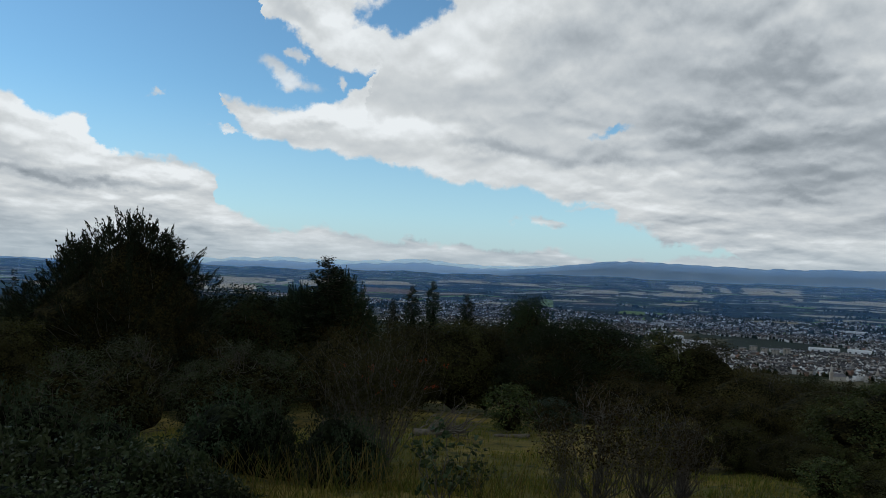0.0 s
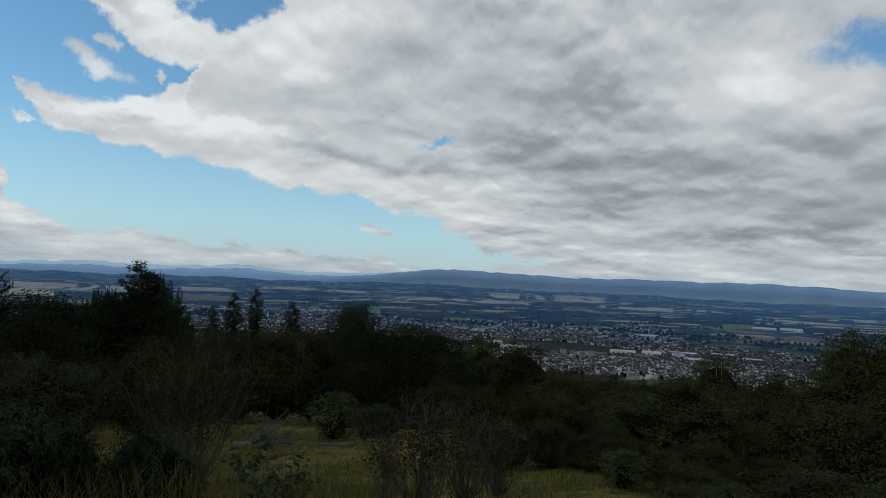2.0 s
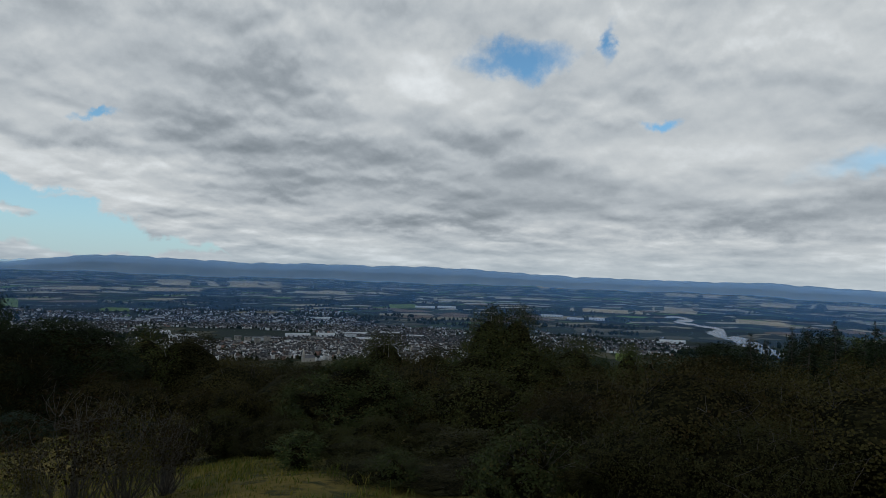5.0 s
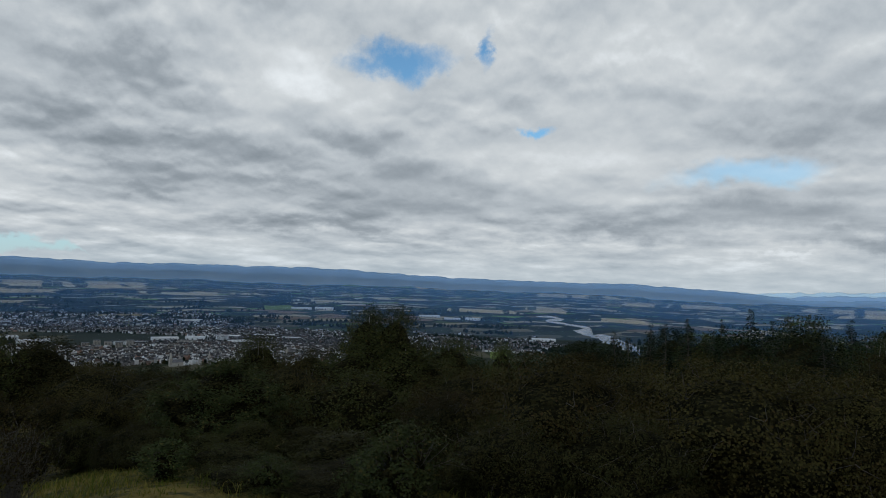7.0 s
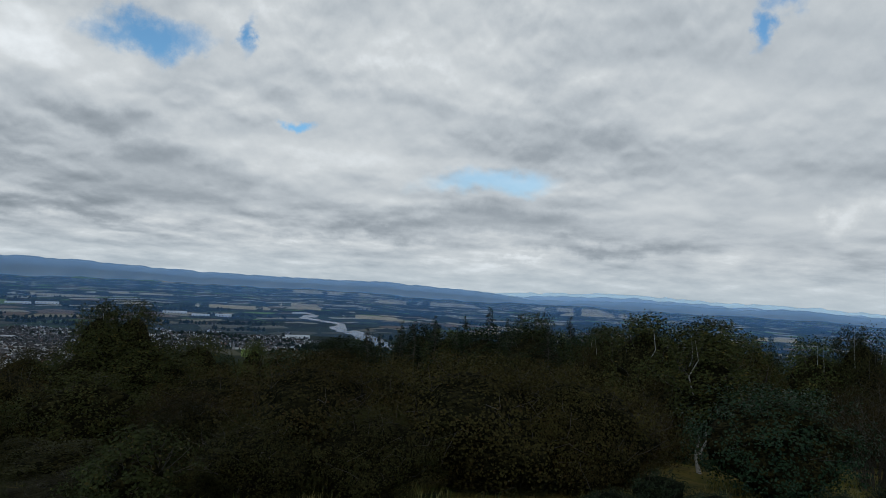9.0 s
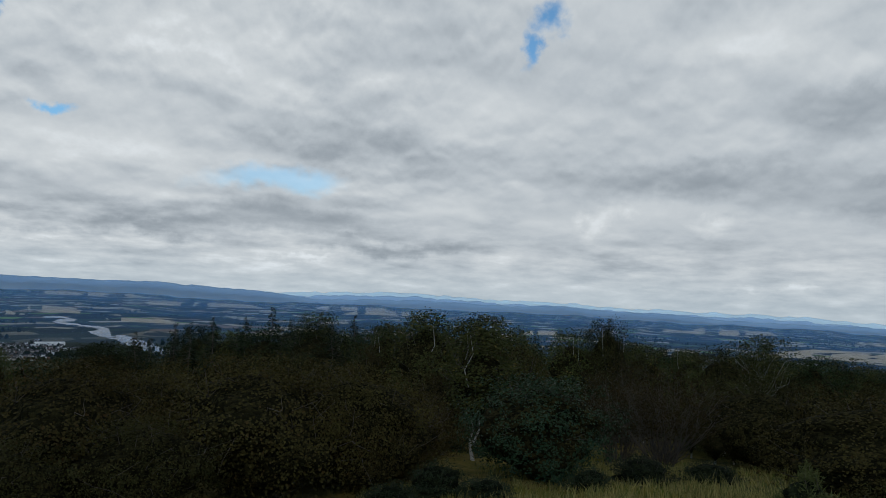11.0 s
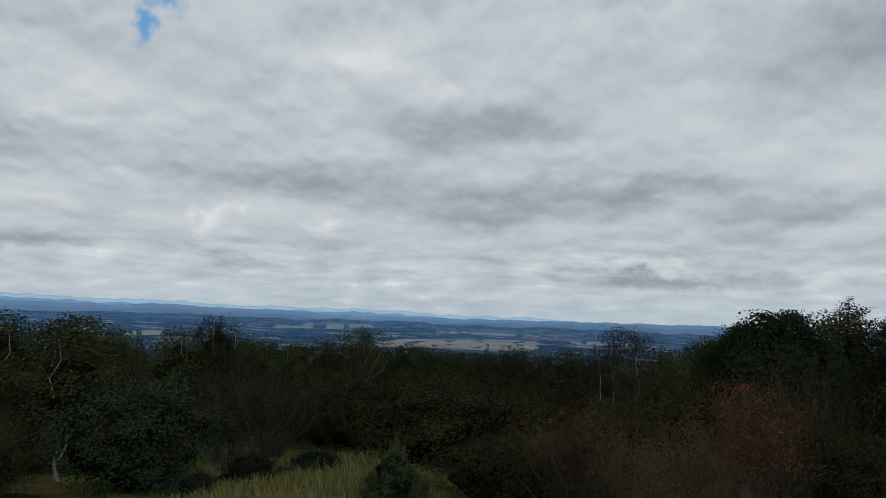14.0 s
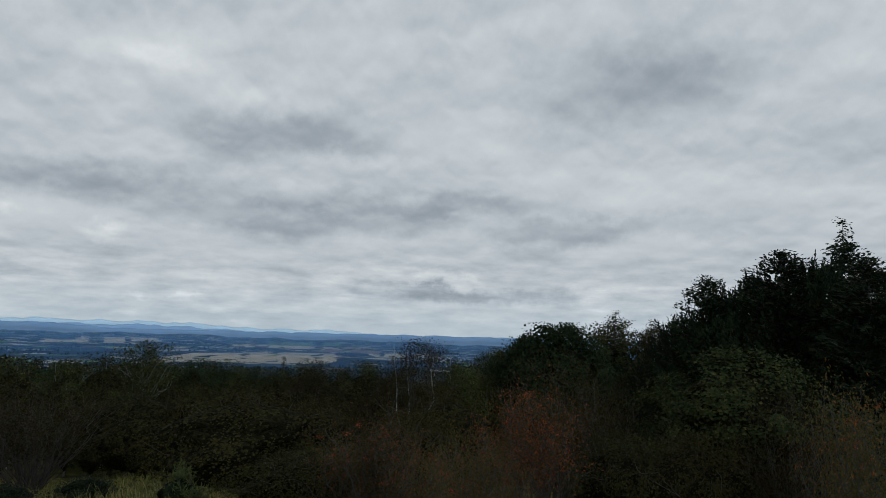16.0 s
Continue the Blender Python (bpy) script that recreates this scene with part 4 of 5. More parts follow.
def leaf_quads(gen, centres, axes, length, width, jitter=0.35, facing=None):
    """One bent diamond leaf at each centre, along its axis; two facets meet at the midrib."""
    k = len(centres)
    axes = axes / np.maximum(np.linalg.norm(axes, axis=1, keepdims=True), 1e-6)
    other = gen.normal(0, 1, (k, 3)) if facing is None else facing
    side = np.cross(axes, other)
    side /= np.maximum(np.linalg.norm(side, axis=1, keepdims=True), 1e-6)
    lift = np.cross(side, axes)
    ln = length * gen.uniform(1 - jitter, 1 + jitter, (k, 1))
    wd = width * gen.uniform(1 - jitter, 1 + jitter, (k, 1))
    v = np.stack([centres - axes * ln / 2, centres + side * wd / 2 + lift * wd * 0.22, centres + axes * ln / 2, centres - side * wd / 2 + lift * wd * 0.22], 1)
    base = (np.arange(k) * 4)[:, None, None]
    f = np.array([[0, 1, 2], [0, 2, 3]])[None] + base
    return v.reshape(-1, 3), f.reshape(-1, 3)


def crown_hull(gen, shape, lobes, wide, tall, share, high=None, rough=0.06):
    """A lumpy solid added inside the outline: blocks light, stands for inner shade."""
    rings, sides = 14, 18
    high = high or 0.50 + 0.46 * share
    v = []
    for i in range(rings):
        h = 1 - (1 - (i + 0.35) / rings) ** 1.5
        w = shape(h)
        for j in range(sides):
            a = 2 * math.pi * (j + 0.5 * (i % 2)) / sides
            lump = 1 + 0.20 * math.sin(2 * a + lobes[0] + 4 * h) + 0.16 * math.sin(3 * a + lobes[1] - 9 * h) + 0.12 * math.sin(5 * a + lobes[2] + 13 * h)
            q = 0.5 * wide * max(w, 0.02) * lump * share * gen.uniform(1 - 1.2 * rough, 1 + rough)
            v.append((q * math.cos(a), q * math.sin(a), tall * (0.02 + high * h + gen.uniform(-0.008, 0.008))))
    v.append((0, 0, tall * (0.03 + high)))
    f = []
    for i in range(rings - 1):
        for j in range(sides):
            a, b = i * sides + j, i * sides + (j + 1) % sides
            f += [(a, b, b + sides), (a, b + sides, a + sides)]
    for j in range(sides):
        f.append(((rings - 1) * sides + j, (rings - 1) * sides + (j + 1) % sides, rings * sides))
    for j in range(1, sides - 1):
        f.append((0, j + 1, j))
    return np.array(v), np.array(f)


def crown_points(gen, shape, count, hollow=0.8):
    """Clump centres inside an outline: shape(h) gives the half width at height h (0 to 1)."""
    out = []
    lobes = gen.uniform(0, 6.28, 8)
    while len(out) < count:
        h = 0.96 * gen.random()
        w = shape(h)
        if w <= 0:
            continue
        if gen.random() > w + (0.25 if h < 0.72 else 0.8):
            continue
        a = gen.uniform(0, 6.28)
        s = hollow + (1.08 - hollow) * gen.random() if h < 0.72 else 1.03 * gen.random() ** 0.5
        lump = 1 + 0.20 * math.sin(2 * a + lobes[0] + 4 * h) + 0.16 * math.sin(3 * a + lobes[1] - 9 * h) + 0.12 * math.sin(5 * a + lobes[2] + 13 * h)
        w *= lump
        out.append((0.5 * w * s * math.cos(a), 0.5 * w * s * math.sin(a), h))
    return np.array(out), lobes


def round_top(h, low=0.12, peak=0.5, sharp=2.0):
    if h < low:
        return 0.0
    t = (h - low) / (1 - low)
    p = (peak - low) / (1 - low)
    s = (t - p) / (1 - p) if t > p else (p - t) / p
    return max(0.0, 1 - abs(s) ** sharp) ** 0.6


def broad_tree(name, label, category, tall, wide, leaves_mat, bark_mat, seed, shape, clumps=150, leaves=55, leaf=(0.13, 0.085), clump_r=0.42,
               stems=1, limbs=40, droop=0.0, lean=0.06, trunk_r=None, twigs=0, core=0.0, limb_mat=None, sprays=0.0):
    """A tree or large bush with branching limbs and a crown of many leaves in clumps."""
    gen = np.random.default_rng(seed)
    ob = tagged(new(name), label, category)
    pts, lobes = crown_points(gen, shape, clumps, min(0.95, core + 0.12) if core else 0.8)
    pts = pts * np.array([wide, wide, tall])
    wood, boughs = Heap(), Heap()
    trunk_r = trunk_r or tall * 0.016
    trunks = []
    for s in range(stems):
        a = gen.uniform(0, 6.28)
        spread = (0.02 if stems == 1 else 0.22) * wide
        tip = np.array([spread * math.cos(a) + gen.normal(0, lean) * tall * 0.4, spread * math.sin(a), tall * gen.uniform(0.82, 0.95)])
        foot = np.array([math.cos(a), math.sin(a), 0]) * (0 if stems == 1 else 0.05 * wide) + np.array([0, 0, -0.25])
        line = bend(gen, foot, tip, 0.0, 8, 0.03)
        trunks.append(line)
        rad = np.linspace(1, 0.12, 8) ** 0.9 * trunk_r * (1 if stems == 1 else 0.75)
        rad[0] *= 1.35
        wood.add(*tube(line, rad, 6))
    order = gen.permutation(len(pts))
    for i in order[:limbs]:
        p = pts[i]
        line = trunks[gen.integers(len(trunks))]
        hz = np.clip(p[2] * gen.uniform(0.45, 0.8), 0.08 * tall, 0.85 * tall)
        k = int(np.argmin(abs(line[:, 2] - hz)))
        ln = bend(gen, line[k], p, 0.10 - droop * 0.3, 5, 0.10)
        r0 = trunk_r * 0.34 * (1 - 0.6 * hz / tall)
        boughs.add(*tube(ln, np.linspace(r0, 0.006, 5), 4))
        for _ in range(twigs):
            q = ln[gen.integers(2, 5)]
            e = q + gen.normal(0, 0.10, 3) * wide * 0.8 + np.array([0, 0, 0.06 * tall])
            boughs.add(*tube(bend(gen, q, e, 0.03, 4, 0.1), np.linspace(0.010, 0.003, 4), 3))
    part("trunk", mesh_of("trunk", wood.v, wood.f, bark_mat, smooth=True), ob)
    part("branch", mesh_of("branch", boughs.v, boughs.f, limb_mat or M_TWIG, smooth=True), ob)
    many = gen.poisson(leaves, len(pts))
    which = np.repeat(np.arange(len(pts)), many)
    spread = np.clip(gen.normal(0, 1, (len(which), 3)), -1.7, 1.7) * np.array([clump_r, clump_r, clump_r * 0.8]) * gen.uniform(0.6, 1.2, len(pts))[which][:, None]
    c = pts[which] + spread
    if droop:
        c[:, 2] -= droop * abs(gen.normal(0, 1, len(c))) * clump_r * 2.0
    c[:, 2] = np.where(c[:, 2] > tall, tall - (c[:, 2] - tall) * gen.uniform(0.2, 2.0, len(c)), np.maximum(c[:, 2], 0.1))
    out = c / np.array([wide / 2, wide / 2, tall / 2]) ** 2 - np.array([0, 0, 0.45 * tall / (tall / 2) ** 2])
    out = out / np.maximum(np.linalg.norm(out, axis=1, keepdims=True), 1e-6) + np.array([0, 0, 0.3]) + gen.normal(0, 0.5, (len(c), 3))
    axis = np.cross(out, gen.normal(0, 1, (len(c), 3))) + np.array([0, 0, -0.5 * droop])
    facing = out
    if sprays:
        # upswept fronds that stand out from the crown
        way = pts / np.array([wide / 2, wide / 2, tall / 2]) ** 2 - np.array([0, 0, 0.35 * tall / (tall / 2) ** 2])
        way = way / np.maximum(np.linalg.norm(way, axis=1, keepdims=True), 1e-6) + np.array([0, 0, 0.55]) + gen.normal(0, 0.2, (len(pts), 3))
        reach = gen.uniform(0.5, 1.2, len(pts))[which] * gen.uniform(-0.2, 1.0, len(which)) * sprays
        c = pts[which] + spread * 0.55 * (1.1 - np.clip(reach / sprays, 0, 1))[:, None] + way[which] * reach[:, None]
        c[:, 2] = np.maximum(c[:, 2], 0.1)
        axis, facing = way[which] + gen.normal(0, 0.45, (len(c), 3)), None
    v, f = leaf_quads(gen, c, axis, *leaf, facing=facing)
    # dark hull added for the shade between the leaves
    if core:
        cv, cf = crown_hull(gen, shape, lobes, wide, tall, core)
        part("inner_thicket", mesh_of("inner_thicket", cv, cf, M_SHADED_LEAVES, smooth=True), ob)
    part("crown", mesh_of("crown", v, f, leaves_mat), ob)
    return ob


def conifer(name, label, tall, wide, needle_mat, seed, whorls=22, spokes=9, droop=0.25, bare=0.08, spray=(0.30, 0.085), per=26, shape=1.0, ragged=0.25, upturn=0.0, thick=0.0, stray=0.18):
    """A spire of whorled boughs, each a bough stem with flat sprays of needles."""
    gen = np.random.default_rng(seed)
    ob = tagged(new(name), label, "conifer")
    wood = Heap()
    line = bend(gen, (0, 0, -0.3), (gen.normal(0, 0.02) * tall, gen.normal(0, 0.02) * tall, tall), 0, 9, 0.01)
    wood.add(*tube(line, np.linspace(1, 0.06, 9) * tall * 0.014, 6))
    centres, axes, sizes = [], [], []
    for k in range(whorls):
        h = bare + (1 - bare) * (k / (whorls - 1)) ** 0.82
        z = h * tall * 0.99
        reach = 0.5 * wide * ((1 - h) / (1 - bare)) ** shape + 0.03 * wide
        if h < bare + 0.12:
            reach *= 0.8
        tier = z
        core0 = np.array([np.interp(z, line[:, 2], line[:, 0]), np.interp(z, line[:, 2], line[:, 1]), z])
        for s in range(max(4, int(spokes * (0.6 + 0.4 * (1 - h))))):
            a = gen.uniform(0, 6.28)
            shift = gen.uniform(-0.5, 0.5) * tall / whorls * 1.3
            core = core0 + np.array([0, 0, min(shift, tall * 0.995 - tier)])
            ln = max(0.05 * wide, reach * gen.uniform(1 - 1.6 * ragged, 1 + ragged))
            tip = core + np.array([math.cos(a) * ln, math.sin(a) * ln, -droop * ln + upturn * ln * gen.uniform(0.4, 1.3)])
            b = bend(gen, core, tip, 0.10 + 0.5 * upturn, 5, 0.05)
            wood.add(*tube(b[::2], np.linspace(0.02 + 0.006 * ln, 0.004, 3), 3))
            m = max(4, int(per * (ln / (0.5 * wide)) ** 0.5))
            t = gen.uniform(max(0.12, thick * 0.5), 1.05, m)
            p = np.stack([np.interp(t, np.linspace(0, 1, 5), b[:, i]) for i in range(3)], 1)
            out = np.array([math.cos(a), math.sin(a), -droop + upturn])
            side = np.array([-math.sin(a), math.cos(a), 0])
            w = gen.choice([-1, 1], m)[:, None] * gen.uniform(0.0, 1.0, (m, 1))
            d = out + side * w * 1.1 + gen.normal(0, stray, (m, 3)) + np.array([0, 0, 0.7 * upturn])
            p = p + side * w * 0.24 * ln * (1.1 - t)[:, None] + gen.normal(0, 0.035 * wide / 2, (m, 3))
            centres.append(p)
            axes.append(d)
            sizes.append(np.full(m, np.clip(0.45 + ln / (0.5 * wide), 0.45, 1.0)))
    part("trunk", mesh_of("trunk", wood.v, wood.f, M_BARK, smooth=True), ob)
    # dark hull added behind the sprays, coloured as shade
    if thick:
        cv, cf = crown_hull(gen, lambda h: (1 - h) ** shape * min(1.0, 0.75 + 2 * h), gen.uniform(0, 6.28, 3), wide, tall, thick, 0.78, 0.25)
        part("inner_thicket", mesh_of("inner_thicket", cv, cf, M_SHADED_NEEDLES), ob)
    size = np.concatenate(sizes)[:, None]
    v, f = leaf_quads(gen, np.concatenate(centres), np.concatenate(axes), spray[0] * size, spray[1] * size)
    part("crown", mesh_of("crown", v, f, needle_mat), ob)
    return ob


def twig_shrub(name, label, tall, wide, seed, stems=34, leaf_mat=None, leaves=900, leaf=(0.07, 0.035), wood_mat=None, berries=0, sub=5, low_leaf=0.35, stem_r=0.011):
    """Many thin upright stems from one root that fan out, with fine twigs and scattered leaves."""
    gen = np.random.default_rng(seed)
    ob = tagged(new(name), label, "shrub")
    wood, ends = Heap(), []
    for _ in range(stems):
        a, s = gen.uniform(0, 6.28), gen.random() ** 0.7
        tip = np.array([0.5 * wide * s * math.cos(a), 0.5 * wide * s * math.sin(a), tall * gen.uniform(0.62, 1.0) * (1 - 0.25 * s * s)])
        foot = np.array([0.08 * wide * math.cos(a) * gen.random(), 0.08 * wide * math.sin(a) * gen.random(), -0.15])
        b = bend(gen, foot, tip, -0.02 + 0.10 * s, 7, 0.05)
        wood.add(*tube(b, np.linspace(stem_r * gen.uniform(0.7, 1.4), 0.003, 7), 4))
        for _ in range(sub):
            q = b[gen.integers(2, 7)]
            e = q + np.array([gen.normal(0, 0.10) * wide, gen.normal(0, 0.10) * wide, gen.uniform(0.02, 0.22) * tall])
            t = bend(gen, q, e, 0.05, 4, 0.1)
            wood.add(*tube(t, np.linspace(0.005, 0.002, 4), 3))
            ends += [t[1], t[2], t[3]]
    part("stem", mesh_of("stem", wood.v, wood.f, wood_mat or M_TWIG, smooth=True), ob)
    ends = np.array(ends)
    if leaf_mat:
        e = ends[ends[:, 2] > low_leaf * tall]
        c = e[gen.integers(0, len(e), leaves)] + gen.normal(0, 0.055 * wide, (leaves, 3))
        v, f = leaf_quads(gen, c, gen.normal(0, 1, (leaves, 3)) + np.array([0, 0, -0.4]), *leaf)
        part("foliage", mesh_of("foliage", v, f, leaf_mat), ob)
    if berries:
        hi = ends[ends[:, 2] > 0.55 * tall]
        bunch = hi[gen.integers(0, len(hi), berries)]
        c = np.repeat(bunch, 14, axis=0) + gen.normal(0, 0.03, (berries * 14, 3))
        v, f = leaf_quads(gen, c, gen.normal(0, 1, (len(c), 3)), 0.022, 0.022)
        tagged(part("berry_cluster", mesh_of("berry_cluster", v, f, M_BERRY), ob, "clusters of bright red berries"), kind="stuff")
    return ob


def spiny_mound(name, label, tall, wide, seed, mat, clumps=90, per=80, leaf=(0.10, 0.016), category="gorse"):
    """A low dense bush of upright bunches."""
    gen = np.random.default_rng(seed)
    ob = tagged(new(name), label, category)
    a, s = gen.uniform(0, 6.28, clumps), gen.random(clumps) ** 0.5
    h = tall * (1 - 0.75 * s ** 2.2) * gen.uniform(0.55, 1.05, clumps)
    tips = np.stack([0.5 * wide * s * np.cos(a), 0.5 * wide * s * np.sin(a), h], 1)
    wood = Heap()
    for p in tips:
        wood.add(*tube(bend(gen, (p[0] * 0.25, p[1] * 0.25, -0.1), p, 0.04, 4, 0.08), [0.014, 0.011, 0.008, 0.003], 3))
    part("stem", mesh_of("stem", wood.v, wood.f, M_BARK), ob)
    which = np.repeat(np.arange(clumps), per)
    t = gen.uniform(0.72, 1.06, len(which))
    c = tips[which] * np.stack([0.25 + 0.75 * t, 0.25 + 0.75 * t, t], 1) + gen.normal(0, 0.045, (len(which), 3)) * np.array([1.2, 1.2, 0.8]) * wide / 1.6
    axis = np.array([0, 0, 0.35]) + gen.normal(0, 0.9, (len(which), 3)) + 0.5 * tips[which] / wide
    v, f = leaf_quads(gen, c, axis, *leaf)
    # dark hull added as the shade inside the mound
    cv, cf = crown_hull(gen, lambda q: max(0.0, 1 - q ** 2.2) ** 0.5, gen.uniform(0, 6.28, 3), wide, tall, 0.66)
    part("inner_thicket", mesh_of("inner_thicket", cv, cf, M_SHADED_NEEDLES, smooth=True), ob)
    part("foliage", mesh_of("foliage", v, f, mat), ob)
    return ob


mast(-31.4, -0.6, 4300)

# ---- masters: each plant is built once at its own size, then copied
MASTERS = {}


def master(key, ob, tall, wide):
    ob.location = (0, -3000, -260)
    MASTERS[key] = (ob, tall, wide, [0])


def birch_shape(h):
    return round_top(h, 0.12, 0.5, 3.0)


def full_shape(h):
    return round_top(h, 0.04, 0.45, 2.4)


def oak_shape(h):
    return round_top(h, 0.10, 0.52, 1.9)


for k in range(3):
    master("birch%d" % k, broad_tree("birch_tree", "slender silver birch with thinning olive leaves and pale bark", "tree", 8.0, 4.0, M_BIRCH, M_BIRCH_BARK, 30 + k,
                                     birch_shape, core=0.66, clumps=260, leaves=28, leaf=(0.115, 0.105), clump_r=0.27, stems=1 + k, limbs=60, droop=0.5, lean=0.12, trunk_r=0.085), 8.0, 4.0)
master("bare_birch", broad_tree("birch_tree", "half-bare silver birch with pale forking limbs", "tree", 6.0, 3.4, M_BROWN, M_BIRCH_BARK, 41, lambda h: round_top(h, 0.2, 0.55, 1.7),
                                clumps=260, leaves=34, leaf=(0.066, 0.054), clump_r=0.24, stems=3, limbs=44, droop=0.05, lean=0.05, trunk_r=0.065, twigs=2), 6.0, 3.4)
master("trunk_birch", broad_tree("birch_tree", "tall silver birch with a bare white lower trunk", "tree", 8.0, 3.0, M_BIRCH, M_BIRCH_BARK, 44, lambda h: round_top(h, 0.32, 0.70, 2.4),
                                 core=0.50, clumps=180, leaves=28, leaf=(0.120, 0.117), clump_r=0.24, stems=2, limbs=40, droop=0.4, trunk_r=0.075), 8.0, 3.0)
for k, m in enumerate((M_BROAD, M_OLIVE)):
    master("broad%d" % k, broad_tree("broadleaf_tree", "dense dark green broadleaf tree in full leaf" if k == 0 else "rounded olive-green tree turning brown", "tree", 7.0, 6.0, m, M_BARK, 50 + k,
                                     oak_shape, core=0.76, clumps=400, leaves=30, leaf=(0.13, 0.115), clump_r=0.31, limbs=60), 7.0, 6.0)
master("dense_oak", broad_tree("broadleaf_tree", "dense dark green broadleaf tree in full leaf", "tree", 7.0, 6.0, M_BROAD, M_BARK, 57, oak_shape, core=0.78, clumps=560, leaves=40, leaf=(0.135, 0.12), clump_r=0.24, limbs=50), 7.0, 6.0)
master("spread", broad_tree("spreading_tree", "broad dark spreading tree with layered spiky boughs", "tree", 9.5, 7.4, M_BROAD, M_BARK, 55, lambda h: round_top(h, 0.03, 0.34, 1.7),
                            core=0.80, clumps=480, leaves=28, leaf=(0.19, 0.105), clump_r=0.33, limbs=90, droop=-0.25, trunk_r=0.2), 9.5, 7.4)
master("yew", broad_tree("yew_tree", "broad black-green yew with dense upswept sprays", "tree", 9.0, 7.6, M_NEEDLE, M_BARK, 56, lambda h: 0.0 if h < 0.02 else min(1.0, 0.7 + 1.5 * h) * (1.0 if h < 0.42 else max(0.0, 1 - ((h - 0.42) / 0.58) ** 1.9) ** 0.75),
                            core=0.82, clumps=760, leaves=40, leaf=(0.17, 0.06), clump_r=0.24, limbs=90, trunk_r=0.22, sprays=0.62), 9.0, 7.6)
for k, (m, txt) in enumerate(((M_BROWN, "wide scrubby bush with dull brown autumn leaves"), (M_OLIVE, "wide rounded olive-green thorn bush"))):
    master("bush%d" % k, broad_tree("thorn_bush", txt, "bush", 3.0, 4.4, m, M_BARK, 60 + k, full_shape, core=0.74, clumps=430, leaves=27, leaf=(0.062, 0.052), clump_r=0.22, stems=4, limbs=46,
                                    trunk_r=0.05, twigs=1, limb_mat=M_BARK), 3.0, 4.4)
master("green_bush", broad_tree("hawthorn_bush", "round leafy green bush with mottled leaves", "bush", 2.6, 2.4, M_OLIVE, M_BARK, 66, full_shape, core=0.80, clumps=255, leaves=32, leaf=(0.062, 0.054),
                                clump_r=0.17, stems=3, limbs=50, trunk_r=0.05), 2.6, 2.4)
master("holly", broad_tree("holly_bush", "dense dark glossy holly bush", "bush", 3.0, 3.6, M_HOLLY, M_BARK, 70, lambda h: round_top(h, 0.02, 0.42, 2.6), core=0.76, clumps=390, leaves=30, leaf=(0.070, 0.056),
                           clump_r=0.19, stems=2, limbs=50, trunk_r=0.06), 3.0, 3.6)
master("pale_shrub", broad_tree("willow_shrub", "grey-green leafy shrub with pale leaves", "shrub", 2.8, 2.2, M_PALE, M_BARK, 73, full_shape, core=0.60, clumps=195, leaves=27, leaf=(0.060, 0.035),
                                clump_r=0.14, stems=4, limbs=60, trunk_r=0.035, twigs=2), 2.8, 2.2)
master("sapling", broad_tree("sycamore_sapling", "young leafy sapling with pale green leaves", "sapling", 1.6, 1.5, M_SYCAMORE, M_BARK, 75, full_shape, core=0.40, clumps=150, leaves=20, leaf=(0.060, 0.052),
                             clump_r=0.09, stems=3, limbs=40, trunk_r=0.018), 1.6, 1.5)
master("sycamore", broad_tree("sycamore_tree", "large-leaved sycamore with layered green foliage", "tree", 5.4, 4.0, M_SYCAMORE, M_BARK, 77, lambda h: round_top(h, 0.02, 0.5, 2.2), core=0.75, clumps=390, leaves=54,
                              leaf=(0.088, 0.078), clump_r=0.19, limbs=70, droop=0.15, trunk_r=0.1), 5.4, 4.0)
master("tall_birch", broad_tree("birch_tree", "tall thin silver birch with a long bare white trunk", "tree", 8.0, 3.0, M_BIRCH, M_BIRCH_BARK, 45, lambda h: round_top(h, 0.56, 0.80, 2.0),
                                clumps=150, leaves=28, leaf=(0.10, 0.09), clump_r=0.24, stems=1, limbs=36, droop=0.4, trunk_r=0.10, limb_mat=M_BIRCH_BARK), 8.0, 3.0)
master("rowan", twig_shrub("rowan_shrub", "rowan shrub with orange-brown leaves and red berries", 2.6, 2.6, 80, 60, M_ROWAN, 7400, (0.056, 0.024), berries=26, sub=7), 2.6, 2.6)
master("rowan_dull", twig_shrub("rowan_shrub", "rowan shrub with dull brown-green leaves and few red berries", 2.6, 2.6, 81, 60, M_OLIVE, 6400, (0.060, 0.030), berries=14, sub=7, low_leaf=0.42), 2.6, 2.6)
master("rowan_red", twig_shrub("rowan_shrub", "rowan shrub turned red, with bare grey stems", 2.8, 2.3, 82, 64, M_ROWAN_RED, 7000, (0.058, 0.024), berries=30, sub=7, low_leaf=0.5), 2.8, 2.3)
master("twiggy", twig_shrub("twiggy_shrub", "leggy shrub of bare grey stems with few brown leaves", 2.6, 2.2, 84, 46, M_BROWN, 1900, (0.07, 0.04), sub=7, low_leaf=0.4), 2.6, 2.2)
master("twiggy_tall", twig_shrub("twiggy_shrub", "tall dense thicket of fine brown twigs and dull leaves", 4.0, 4.0, 86, 70, M_BROWN, 5200, (0.085, 0.045), sub=7, wood_mat=M_BARK, stem_r=0.018), 4.0, 4.0)
master("dock", twig_shrub("thistle_plant", "dark leggy weed with broad curled leaves", 1.2, 0.9, 88, 7, M_BRAMBLE, 190, (0.11, 0.075), sub=5, low_leaf=0.1), 1.2, 0.9)
